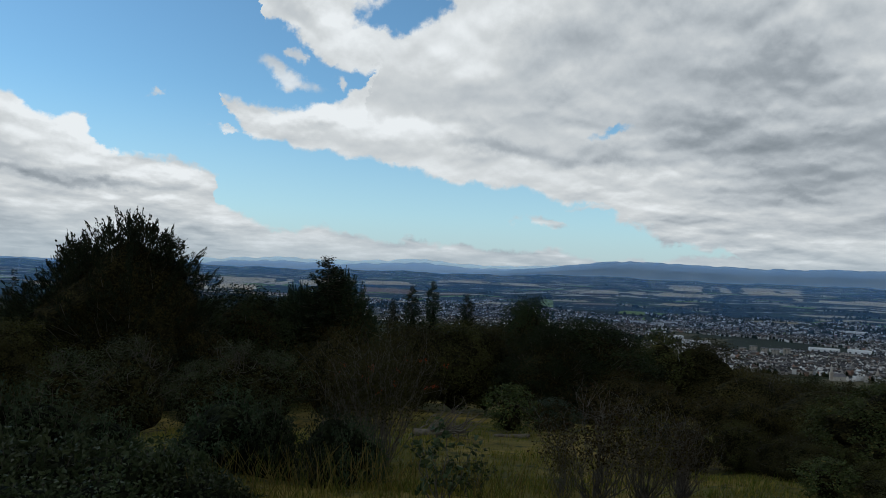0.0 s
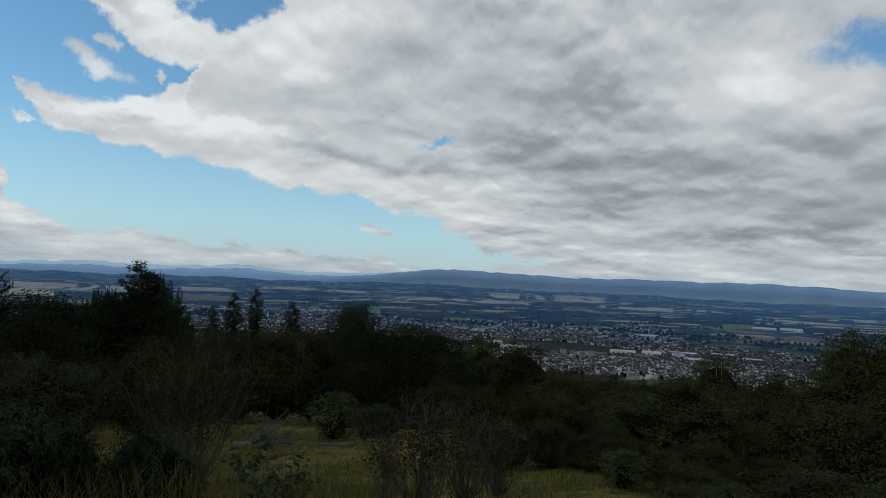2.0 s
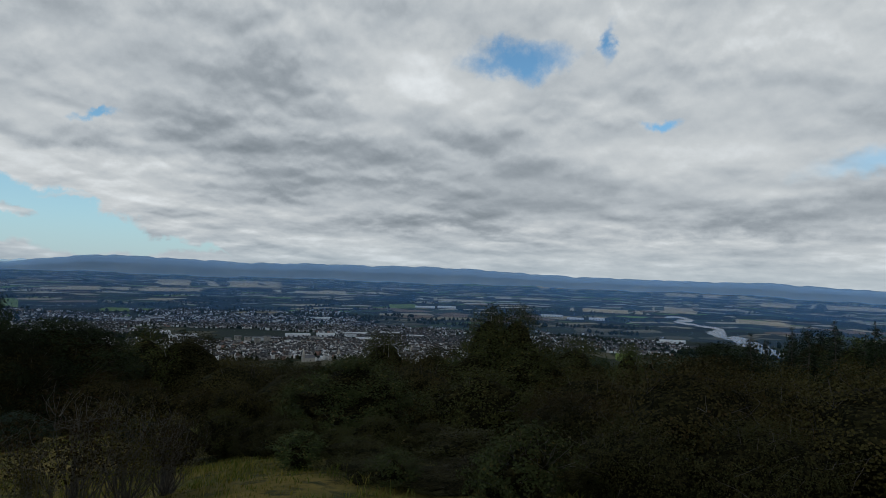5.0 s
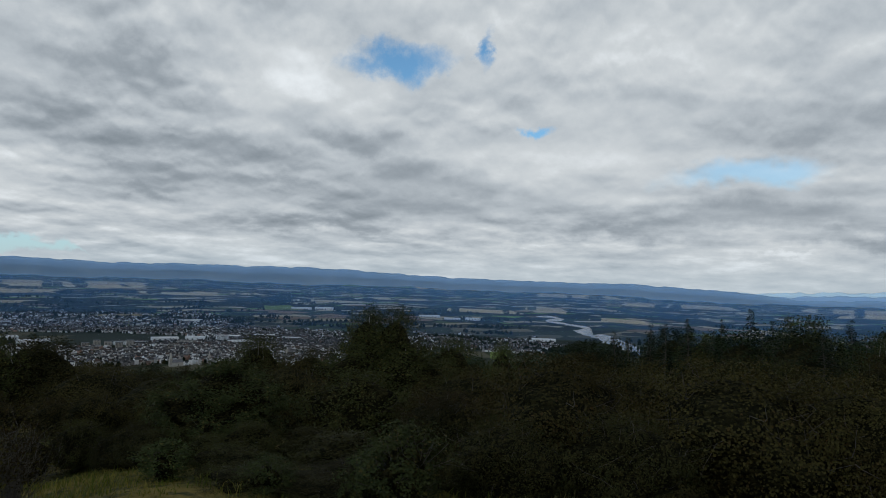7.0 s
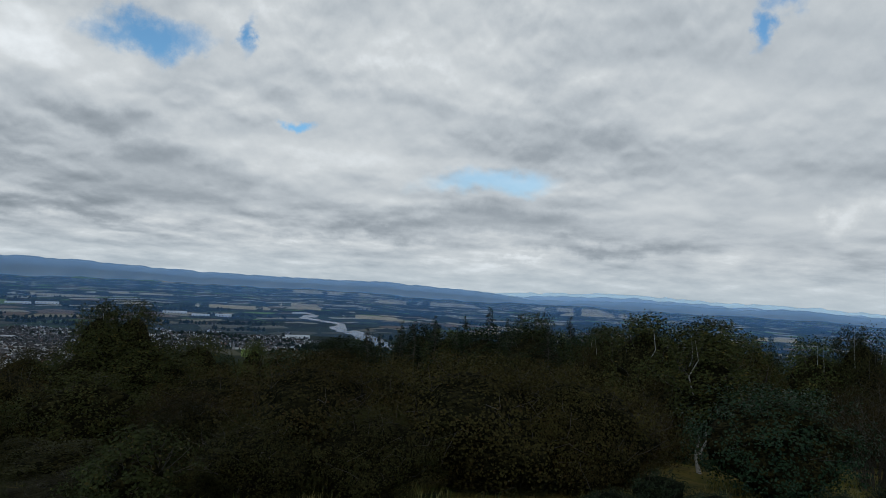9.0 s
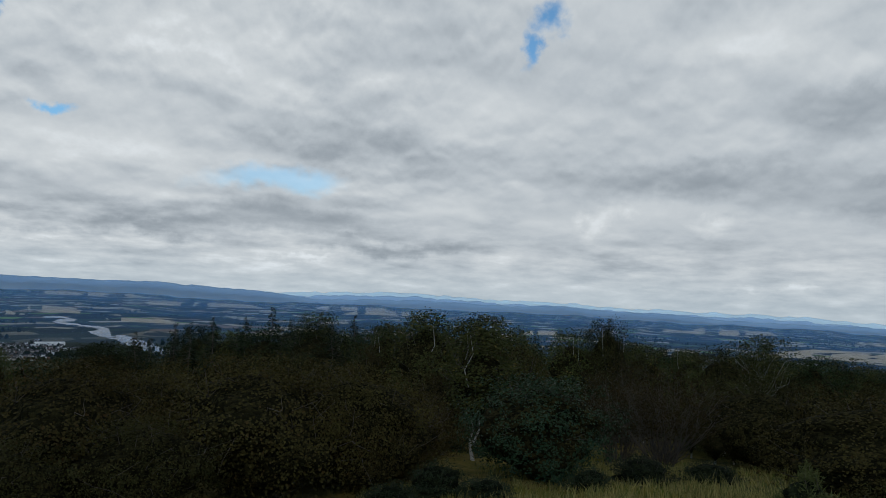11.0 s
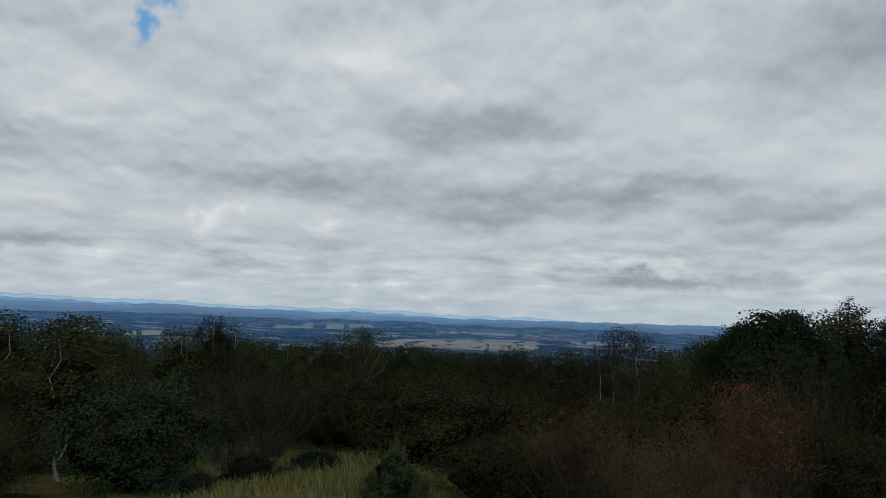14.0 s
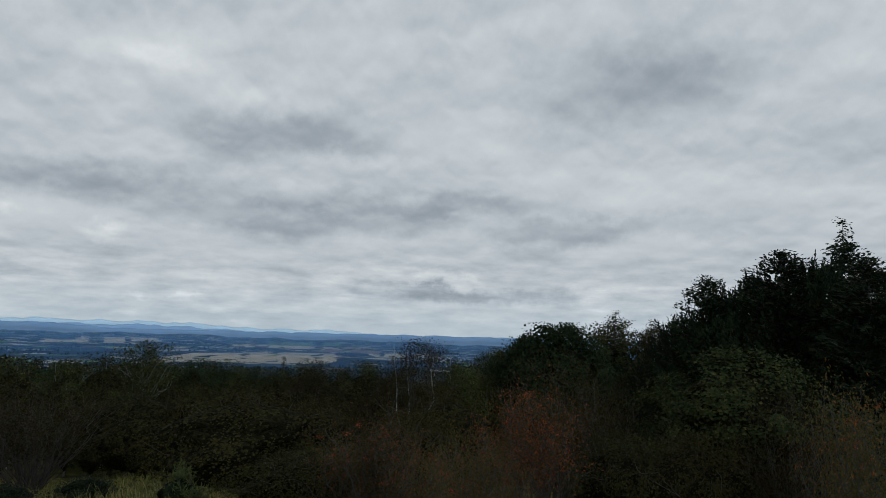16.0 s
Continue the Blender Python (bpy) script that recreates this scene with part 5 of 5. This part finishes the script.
for k in range(2):
    master("gorse%d" % k, spiny_mound("gorse_bush", "dense dark spiny gorse bush", 1.5, 2.0, 90 + k, M_GORSE, 120, 36, (0.085, 0.032)), 1.5, 2.0)
master("broom", spiny_mound("broom_bush", "small feathery yellow-green broom bush", 1.3, 1.1, 93, M_BROOM, 80, 90, (0.09, 0.014), "broom"), 1.3, 1.1)
master("bramble", spiny_mound("bramble_patch", "tangled bramble and nettles with pale-edged leaves", 0.9, 2.0, 95, M_BRAMBLE, 120, 30, (0.075, 0.05), "bramble"), 0.9, 2.0)
for k in range(2):
    master("spruce%d" % k, conifer("spruce_tree", "dark green spruce with a pointed top", 11.0, 4.6, M_NEEDLE, 100 + k, 24, 11, 0.2, 0.03, (0.30, 0.13), 22, 0.75, thick=0.42, stray=0.3), 11.0, 4.0)
master("pine", conifer("pine_tree", "dark pine with a spiky leader and heavy lower boughs", 9.5, 4.6, M_NEEDLE, 104, 26, 13, 0.0, 0.05, (0.20, 0.095), 60, 0.7, 0.3, 0.2, thick=0.42, stray=0.35), 9.5, 4.6)
for k in range(2):
    master("cypress%d" % k, conifer("cypress_tree", "broad dark cypress with upswept feathery boughs", 9.0, 4.6, M_NEEDLE, 108 + k, 28, 14, -0.1, 0.02, (0.19, 0.085), 76, 0.55, 0.20, 0.2, thick=0.44, stray=0.45), 9.0, 4.6)
master("larch", conifer("larch_tree", "feathery yellow-green larch with arching boughs", 9.5, 5.0, M_LARCH, 114, 26, 13, 0.1, 0.05, (0.17, 0.08), 50, 0.5, 0.3, 0.1, thick=0.45, stray=0.4), 9.5, 5.0)

for k, (m, txt) in enumerate(((M_BROAD, "dark green tree in the thick of the wood"), (M_OLIVE, "olive-brown tree in the thick of the wood"))):
    master("fill%d" % k, broad_tree("wood_tree", txt, "tree", 7.0, 5.5, m, M_BARK, 120 + k, oak_shape, core=0.76, clumps=230, leaves=26, leaf=(0.135, 0.115), clump_r=0.32, limbs=24), 7.0, 5.5)
    master("fill_bush%d" % k, broad_tree("scrub_bush", txt.replace("tree in the thick of the wood", "scrub bush at the edge of the wood"), "bush", 3.0, 4.2, (M_OLIVE, M_BROWN)[k], M_BARK, 124 + k, full_shape,
                                         core=0.74, clumps=260, leaves=24, leaf=(0.062, 0.052), clump_r=0.22, limbs=24, stems=3, trunk_r=0.05), 3.0, 4.2)
master("fill_birch", broad_tree("birch_tree", "slim birch among other trees of the wood", "tree", 8.0, 4.0, M_BIRCH, M_BIRCH_BARK, 128, birch_shape, core=0.75, clumps=240, leaves=24, leaf=(0.12, 0.10), clump_r=0.27, limbs=30, droop=0.4, trunk_r=0.08), 8.0, 4.0)


def place(key, az, r, el, wide, group="", yaw=None):
    """Stands a plant on the hillside at that bearing and range; its tip reaches the angle el."""
    if r >= 20 and key in ("bush0", "bush1"):
        key = "fill_" + key
    ob, tall, w, used = MASTERS[key]
    x, y = spot(az, r)
    z = float(ground_z(x, y))
    sz = max(0.25, (EYE + r * math.tan(radians(el)) - z)) / tall
    sx = wide / w
    if sx > 1.3 * sz and key.startswith(("bush", "fill", "green", "broad")) and wide > 2.0:
        # a wide low clump is two plants side by side
        off = math.degrees(0.27 * wide / r)
        place(key, az + off, r + rng.uniform(-0.8, 0.8), el - rng.uniform(0.1, 0.6), wide * 0.56, group)
        az, wide, sx = az - off, wide * 0.56, sx * 0.56
        x, y = spot(az, r)
        z = float(ground_z(x, y))
    m = Matrix.LocRotScale((x, y, z - 0.02), Euler((0, 0, rng.uniform(0, 6.28) if yaw is None else yaw)), (sx, sx, sz))
    if used[0] == 0:
        ob.matrix_basis, c = m, ob
    else:
        c = copy_thing(ob, m)
        c.scale = (sx, sx, sz)
    used[0] += 1
    if group:
        tagged(c, group=group)
    return c


WOOD = "trees of the hillside wood"
SCRUB = "bushes on the hillside"
# bearing, range, tip angle, width
place("yew", -24.2, 34, 2.4, 7.0, WOOD)
place("yew", -27.3, 34.5, 0.6, 5.2, WOOD)
place("cypress1", -22.0, 34.5, 1.5, 5.0, WOOD)
place("yew", -8.4, 43, -1.1, 5.2, WOOD)
place("yew", -11.6, 43.5, -2.3, 4.6, WOOD)
place("pine", -9.6, 42, 0.3, 6.6, WOOD)
for row in ((-31.5, 60, -1.5, 3.2), (-34.0, 50, -1.2, 3.4)):
    place("spruce0", *row, WOOD)
for row in ((-15.5, 40, -2.1, 6.0), (-12.6, 44, -2.8, 5.0), (-19.2, 42, -2.6, 5.0), (-7.4, 45, -2.4, 4.4), (7.2, 45, -1.95, 4.4), (-29.5, 36, -3.2, 5.0)):
    place("broad0", *row, WOOD)
for row in ((11.6, 40, -3.7, 7.0), (9.0, 37, -4.4, 4.5), (14.0, 42, -4.4, 4.5)):
    place("spread", *row, WOOD)
for row in ((1.4, 38, -4.3, 5.0), (-1.6, 36, -5.0, 4.0), (4.0, 40, -4.4, 4.4), (-31.7, 30, -4.8, 4.0), (-35, 28, -5.5, 4.5)):
    place("broad1", *row, WOOD)
for row in ((-2.3, 75, -1.75, 4.4), (-0.6, 75, -1.35, 4.2), (2.1, 75, -2.3, 4.4), (-3.9, 74, -3.0, 4.0)):
    place("pine", *row, WOOD)
for k, row in enumerate(((17.7, 55, -4.1, 4.8), (20.6, 55, -4.35, 5.4), (36.0, 45, -4.2, 3.6), (51.5, 45, -4.0, 4.0), (55.7, 60, -4.3, 3.0), (78.2, 60, -1.0, 5.6), (40.0, 48, -5.2, 4.2))):
    place("birch%d" % (k % 3), *row, WOOD)
for row in ((44.5, 38, -1.55, 3.0), (46.8, 38.5, -1.45, 3.2), (45.6, 38.6, -3.0, 4.6), (44.2, 37, -4.6, 4.4), (47.6, 37.5, -4.4, 4.6), (49.4, 38, -5.4, 4.0)):
    place("birch0", *row, WOOD)
for k, row in enumerate(((87.1, 40, -0.5, 5.0), (91.7, 40, -0.55, 4.4), (94.8, 42, -1.6, 3.4), (101.7, 42, -0.45, 3.0), (98.9, 42, -1.5, 4.0), (110.3, 38, -2.2, 3.2), (108.0, 42, -2.6, 3.4),
                         (84.0, 44, -1.6, 4.2), (104.5, 44, -2.3, 3.4), (139.8, 60, -1.75, 4.6))):
    place("birch%d" % ((k + 1) % 3), *row, WOOD)
for row in ((133.6, 28, -0.6, 3.2), (135.6, 34, -1.0, 2.8), (153.0, 36, 1.1, 2.2)):
    place("bare_birch", *row, WOOD)
for k, row in enumerate(((67.3, 70, -2.6, 3.6), (70.2, 70, -2.0, 4.2), (74.4, 75, -1.1, 4.4), (72.3, 72, -1.9, 4.6), (64.6, 72, -3.3, 4.0), (68.8, 66, -2.5, 4.0), (76.2, 70, -1.9, 4.2), (81.4, 75, -1.5, 4.2), (123.0, 90, -2.55, 3.8))):
    place("spruce%d" % (k % 2), *row, WOOD)
place("dense_oak", 145.3, 40, 0.8, 6.6, WOOD)
place("dense_oak", 142.6, 44, -0.4, 4.8, WOOD)
for row in ((149.4, 47, 0.7, 6.4), (152.8, 46, 0.4, 5.4), (140.4, 46, -1.3, 4.4)):
    place("broad1", *row, WOOD)
place("broad0", 117.8, 70, -3.0, 3.2, WOOD)
place("tall_birch", 112.9, 44, -1.3, 3.6, WOOD)
for row in ((111.4, 33, -5.6, 3.4), (114.6, 34, -5.0, 3.6), (113.0, 48, -2.6, 3.6), (109.6, 35, -4.2, 3.4)):
    place("fill_birch", *row, WOOD)
place("trunk_birch", 91.6, 25, -1.2, 3.0, WOOD)
place("trunk_birch", 137.4, 32, -2.4, 2.2, WOOD)
place("larch", 150.0, 44, 1.7, 6.4, WOOD)
place("larch", 152.6, 45, 1.1, 4.8, WOOD)
place("sycamore", 158.9, 18, -0.55, 4.2, WOOD)
for k, row in enumerate(((156.9, 30, 4.3, 5.0), (162.3, 28, 6.2, 6.4), (168.2, 26, 5.6, 6.0), (165.6, 30, 6.6, 6.0))):
    place("cypress%d" % (k % 2), *row, WOOD)
for row in ((158.0, 30.5, 3.0, 6.0), (160.6, 30, 4.0, 5.6), (155.2, 33, 1.2, 5.0), (163.6, 28.5, 5.0, 7.0), (171.5, 28, 6.0, 6.0)):
    place("yew", *row, WOOD)
place("spruce1", 165.5, 32, 8.7, 4.6, WOOD)

# bushes
for k, row in enumerate(((30.5, 17.5, -11.4, 2.2), (38.0, 16.0, -11.0, 2.4), (42.5, 15.0, -12.0, 2.0), (53.5, 16.0, -9.4, 2.4))):
    place("green_bush", *row, SCRUB)
for k, row in enumerate(((51.6, 17.5, -8.6, 2.8), (66.6, 21, -6.0, 3.6), (83.2, 17, -7.8, 3.0), (125.0, 16, -9.4, 3.0), (134.0, 17, -6.6, 3.2), (150.5, 15, -7.6, 2.8), (155.5, 14.5, -7.2, 2.6))):
    place("bush%d" % (k % 2), *row, SCRUB)
for k, row in enumerate(((60.1, 15.5, -5.2, 3.9), (56.0, 13.0, -10.5, 2.4), (65.5, 13.5, -9.5, 2.6), (73.1, 16.5, -4.9, 4.6), (81.8, 17.5, -5.4, 4.0), (79.0, 24, -5.0, 4.0), (120.5, 22, -5.1, 5.4), (66.8, 26, -5.2, 4.2), (29.8, 32, -7.0, 5.4), (24.2, 36, -6.6, 5.0),
                         (20.0, 30, -8.4, 4.0), (38.5, 30, -6.2, 4.4), (53.5, 26, -6.6, 4.6), (126.5, 24, -5.6, 4.0), (88.0, 26, -5.8, 3.2), (116.8, 32, -4.8, 4.0), (136.5, 22, -4.6, 4.0))):
    place("bush0" if k in (0, 3, 4, 8) else "bush1", *row, SCRUB)
place("sycamore", 33.7, 19, -6.3, 2.9, SCRUB)
place("sapling", 6.05, 24, -9.3, 1.8, SCRUB)
for row in ((36.4, 13.2, -14.6, 1.9), (40.4, 12.6, -15.0, 1.8), (44.4, 13.4, -14.0, 2.0), (50.5, 13.0, -13.0, 2.2), (34.6, 15.0, -12.8, 2.0), (22.0, 19.0, -11.0, 2.4), (25.5, 19.5, -10.4, 2.6), (28.4, 18.0, -11.2, 2.2)):
    place("bush1", *row, SCRUB)
place("green_bush", 44.0, 24, -7.2, 3.0, SCRUB)
place("green_bush", 31.0, 23, -8.8, 2.4, SCRUB)
place("holly", 96.4, 20, -5.6, 3.9, SCRUB)
place("holly", 9.5, 27, -10.2, 1.8, SCRUB)
for row in ((-23.8, 20, -6.0, 2.4), (-16.0, 25, -6.4, 3.2), (-13.2, 26, -7.2, 2.6), (-19.0, 24, -8.0, 2.2), (-28.0, 23, -7.0, 2.6)):
    place("pale_shrub", *row, SCRUB)
for row in ((48.0, 11, -11.0, 1.5), (45.6, 11.5, -13.2, 1.0), (37.2, 12.5, -13.6, 1.0), (29.5, 15, -12.3, 1.2)):
    place("sapling", *row, SCRUB)
for row in ((131.0, 14, -7.3, 2.8), (135.7, 11, -9.3, 1.7), (166.1, 13, -3.9, 2.0), (128.0, 15, -9.2, 1.8), (139.0, 12.5, -9.0, 1.9)):
    place("rowan", *row, SCRUB)
place("rowan_dull", -4.9, 14, -5.2, 2.7, SCRUB)
place("rowan_red", 142.8, 14, -5.5, 2.4, SCRUB)
for row in ((13.1, 12, -9.3, 2.2), (16.8, 12.4, -10.0, 1.9), (10.4, 11.5, -12.0, 0.9), (19.5, 13, -11.0, 1.4), (-7.0, 15, -7.4, 1.5)):
    place("twiggy", *row, SCRUB)
for row in ((106.0, 24, -4.4, 4.4), (144.9, 24, -2.6, 4.2), (161.9, 16, -4.1, 2.2), (148.6, 21, -4.0, 3.4), (102.6, 27, -4.6, 3.4), (77.5, 18, -7.0, 3.0), (86.5, 19, -7.4, 2.6)):
    place("twiggy_tall", *row, SCRUB)
place("dock", 0.6, 9.5, -12.4, 1.0, SCRUB)
place("dock", 3.2, 10.5, -14.6, 0.7, SCRUB)
place("broom", 116.0, 12, -10.4, 1.3, SCRUB)
for k, row in enumerate(((-29.7, 12.5, -9.6, 1.9), (-16.6, 13, -10.1, 2.2), (-8.4, 11.5, -11.4, 1.3), (-13.4, 12.6, -10.9, 1.4), (-33.0, 12.8, -9.2, 1.8), (-25.5, 11.8, -11.4, 1.5), (-6.6, 11.2, -12.4, 1.2), (88.5, 15.5, -12.6, 1.6),
                         (92.5, 15.2, -13.6, 1.3), (104.6, 17.5, -11.0, 1.8), (84.8, 14.5, -14.4, 1.4), (100.6, 16.5, -12.2, 1.2), (109.5, 19, -11.0, 1.6), (17.5, 24, -11.0, 1.8))):
    place("gorse%d" % (k % 2), *row, SCRUB)
for row in ((-33, 9.6, -12.6, 2.4), (-29, 9.4, -13.0, 2.4), (-25, 9.2, -13.8, 2.2), (-21.5, 9.6, -14.0, 2.0), (-31, 8.4, -15.5, 2.0), (-26, 8.4, -15.8, 2.0), (-19, 8.8, -16.0, 1.6)):
    place("bramble", *row, SCRUB)


# the wood behind: fills the slope below the skyline of the named trees
def skyline(az):
    return float(np.interp(az, [-36, -10, 0, 8, 16, 22, 33, 36, 45, 52, 56, 62, 68, 85, 105, 113, 120, 130, 140, 172], [-2.6, -3.4, -4.8, -5.0, -5.2, -6.4, -6.6, -6.2, -5.5, -5.4, -5.6, -3.9, -2.6, -2.0, -2.4, -2.8, -2.7, -2.5, -2.2, -0.5]))


kinds = ["fill0", "fill_birch", "fill1", "fill_birch", "fill1", "spruce0", "fill0"]
for k in range(112):
    az = -36 + 208 * ((k * 0.61803) % 1.0)
    if k >= 58:
        az = 60 + 28 * ((k * 0.61803) % 1.0) if k < 80 else 103 + 29 * ((k * 0.61803) % 1.0)
    if k >= 98:
        az = 15 + 22 * ((k * 0.61803) % 1.0)
    r = 46 + 50 * ((k * 0.7548) % 1.0)
    el = skyline(az) - rng.uniform(0.0, 0.9) ** 1.3
    tall = EYE + r * math.tan(radians(el)) + SLOPE * r
    if tall < 2.5:
        r, tall = 56.0, EYE + 56 * math.tan(radians(el)) + SLOPE * 56
    key = kinds[int(rng.integers(len(kinds)))] if tall > 4.5 else "fill_bush%d" % (k % 2)
    if 52 < az < 100 and key == "fill1":
        key = "fill0"
    if 62 < az < 84 and tall > 6 and rng.random() < 0.5:
        key = "spruce%d" % (k % 2)
    ratio = {"spruce0": 0.46, "spruce1": 0.46, "fill_birch": 0.62}.get(key, 0.95 if tall > 4.5 else 1.5)
    place(key, az, r, el, min(7.5, max(3.6, tall * ratio)), WOOD)
# lower scrub between the clearings and the wood
for k in range(36):
    az = -36 + 208 * ((k * 0.61803 + 0.3) % 1.0)
    r = rng.uniform(27, 42)
    if -3 < az < 13 and r < 33 or 20 < az < 29 and r < 29 or 94 < az < 116 and r < 30:
        continue
    el = skyline(az) - rng.uniform(1.2, 3.2)
    key = ["fill_bush0", "fill_bush1", "fill_bush1"][int(rng.integers(3))]
    place(key, az, r, el, rng.uniform(3.0, 4.8), SCRUB)


# ---------------------------------------------------------------- logs, dead wood, stumps, grass
def fallen_tree(az, r, turn, size):
    gen = np.random.default_rng(140)
    x, y = spot(az, r)
    ob = tagged(new("fallen_tree"), "bleached fallen tree with a fan of bare branches", "dead tree")
    ob.location, ob.rotation_euler = (x, y, float(ground_z(x, y)) + 0.08), (0, 0, radians(turn))
    h = Heap()
    h.add(*tube(bend(gen, (0, 0, 0), (size, 0, 0.15), 0.02, 6, 0.04), np.linspace(0.16, 0.07, 6), 7))
    part("trunk", mesh_of("trunk", h.v, h.f, M_DEAD, smooth=True), ob)
    g = Heap()
    for k in range(26):
        s = gen.uniform(0.1, 1.0)
        a = gen.uniform(-1.0, 1.0)
        tip = (s * size + 0.9 * size * math.cos(a) * gen.uniform(0.3, 0.9), math.sin(a) * size * 0.8, gen.uniform(0.1, 0.95) * size * 0.7)
        b = bend(gen, (s * size, 0, 0.1), tip, 0.1, 6, 0.08)
        g.add(*tube(b, np.linspace(0.03, 0.006, 6), 4))
        for _ in range(3):
            q = b[gen.integers(2, 6)]
            g.add(*tube(bend(gen, q, q + gen.normal(0, 0.22, 3) + np.array([0.15, 0, 0.1]), 0.05, 4, 0.1), np.linspace(0.01, 0.003, 4), 3))
    part("branch", mesh_of("branch", g.v, g.f, M_DEAD, smooth=True), ob)


def log_pile(az, r, turn, lengths):
    gen = np.random.default_rng(150)
    x, y = spot(az, r)
    for k, ln in enumerate(lengths):
        ob = tagged(new("log"), "weathered cut log lying in the grass", "log", group="logs in the clearing")
        yy = y + 0.24 * k
        ob.location, ob.rotation_euler = (x + 0.2 * k, yy, float(ground_z(x, yy)) + 0.06), (0, 0, radians(turn + 9 * k))
        h = Heap()
        v, f = tube(bend(gen, (-ln / 2, 0, 0), (ln / 2, 0, 0), 0.0, 6, 0.03), [0.06, 0.075, 0.07, 0.072, 0.066, 0.06], 9)
        h.add(v, f + [tuple(range(8, -1, -1)), tuple(range(45, 54))])
        part("bark", mesh_of("bark", h.v, h.f, M_DEAD, smooth=False), ob)


def stump(az, r, tall):
    gen = np.random.default_rng(int(r * 10))
    x, y = spot(az, r)
    ob = tagged(new("tree_stump"), "short broken grey tree stump in the grass", "stump")
    ob.location = (x, y, float(ground_z(x, y)))
    v, f = tube([(0, 0, -0.1), (0.01, 0, tall * 0.3), (0.03, 0.02, tall)], [0.17, 0.12, 0.10], 10)
    v = v[:20] + [(a, b, c + gen.uniform(-0.12, 0.15)) for a, b, c in v[20:]]
    part("bark", mesh_of("bark", v, f + [tuple(range(20, 30))], M_DEAD), ob)


fallen_tree(-1.8, 20.5, -10, 1.3)
log_pile(6.2, 22.6, 5, (1.1, 0.9))
stump(19.6, 13.5, 0.42)


def build_grass():
    gen = np.random.default_rng(160)
    tufts = []
    for a0, a1, r0, r1, many in ((-26, 30, 9.5, 18, 2300), (-6, 32, 16, 30, 1500), (-22, -6, 15, 24, 500), (82, 128, 10, 18, 2200), (92, 124, 16, 30, 1600), (30, 82, 9.5, 15, 400), (128, 165, 8.5, 14, 400)):
        az, r = gen.uniform(a0, a1, many), np.sqrt(gen.uniform(r0 ** 2, r1 ** 2, many))
        tufts.append(np.stack([r * np.sin(np.radians(az)), r * np.cos(np.radians(az))], 1))
    t = np.concatenate(tufts)
    patchy = np.sin(t[:, 0] * 0.8 + 1.1) * np.sin(t[:, 1] * 0.7) + 0.6 * np.sin(t[:, 0] * 2.1 - t[:, 1] * 1.3)
    size = np.where(t[:, 0] > 9, 0.08, 0.0) + 0.07 + 0.08 * np.clip(patchy, -0.6, 1) + gen.uniform(0, 0.09, len(t))
    per = 6
    which = np.repeat(np.arange(len(t)), per)
    p = t[which] + gen.normal(0, 0.09, (len(which), 2))
    z = ground_z(p[:, 0], p[:, 1]) - 0.02
    h = size[which] * gen.uniform(0.6, 1.5, len(which))
    a = gen.uniform(0, 6.28, len(which))
    lean = gen.normal(0, 0.35, (len(which), 2)) * h[:, None] + np.array([0.10, 0.02]) * h[:, None]
    w = 0.006 + 0.004 * gen.random(len(which))
    dx, dy = np.cos(a) * w, np.sin(a) * w
    base = np.stack([p[:, 0], p[:, 1], z], 1)
    mid = base + np.stack([lean[:, 0] * 0.35, lean[:, 1] * 0.35, h * 0.6], 1)
    tip = base + np.stack([lean[:, 0], lean[:, 1], h], 1)
    side = np.stack([dx, dy, 0 * dx], 1)
    v = np.stack([base - side, base + side, mid + side * 0.8, mid - side * 0.8, tip], 1).reshape(-1, 3)
    k = (np.arange(len(which)) * 5)[:, None]
    quads = (np.array([[0, 1, 2, 3]]) + k).tolist()
    tris = (np.array([[3, 2, 4]]) + k).tolist()
    dry = ((p[:, 0] > 9) & (patchy[which] > -0.35)).astype(int).tolist()
    tagged(new("grass", mesh_of("grass", v, quads + tris, [M_GRASS, M_STRAW], dry + dry)), "rough meadow grass in green and straw-yellow tufts", "grass", kind="stuff")
    # tall seeding stalks close by
    many = 700
    az, r = gen.uniform(-20, 16, many), gen.uniform(8.6, 11.5, many)
    x, y = r * np.sin(np.radians(az)), r * np.cos(np.radians(az))
    keep = gen.random(many) < np.clip(1.2 - np.abs(az + 6) / 18, 0.12, 1)
    h = Heap()
    for a, b in zip(x[keep], y[keep]):
        z0 = float(ground_z(a, b))
        tall = gen.uniform(0.35, 0.75)
        tip = (a + gen.normal(0, 0.22), b + gen.normal(0, 0.22), z0 + tall)
        h.add(*tube(bend(gen, (a, b, z0 - 0.03), tip, -0.06, 4, 0.03), [0.004, 0.003, 0.005, 0.002], 3))
    tagged(new("seeding_grass", mesh_of("seeding_grass", h.v, h.f, M_GRASS)), "tall thin seeding grass stalks", "grass", kind="stuff")


build_grass()
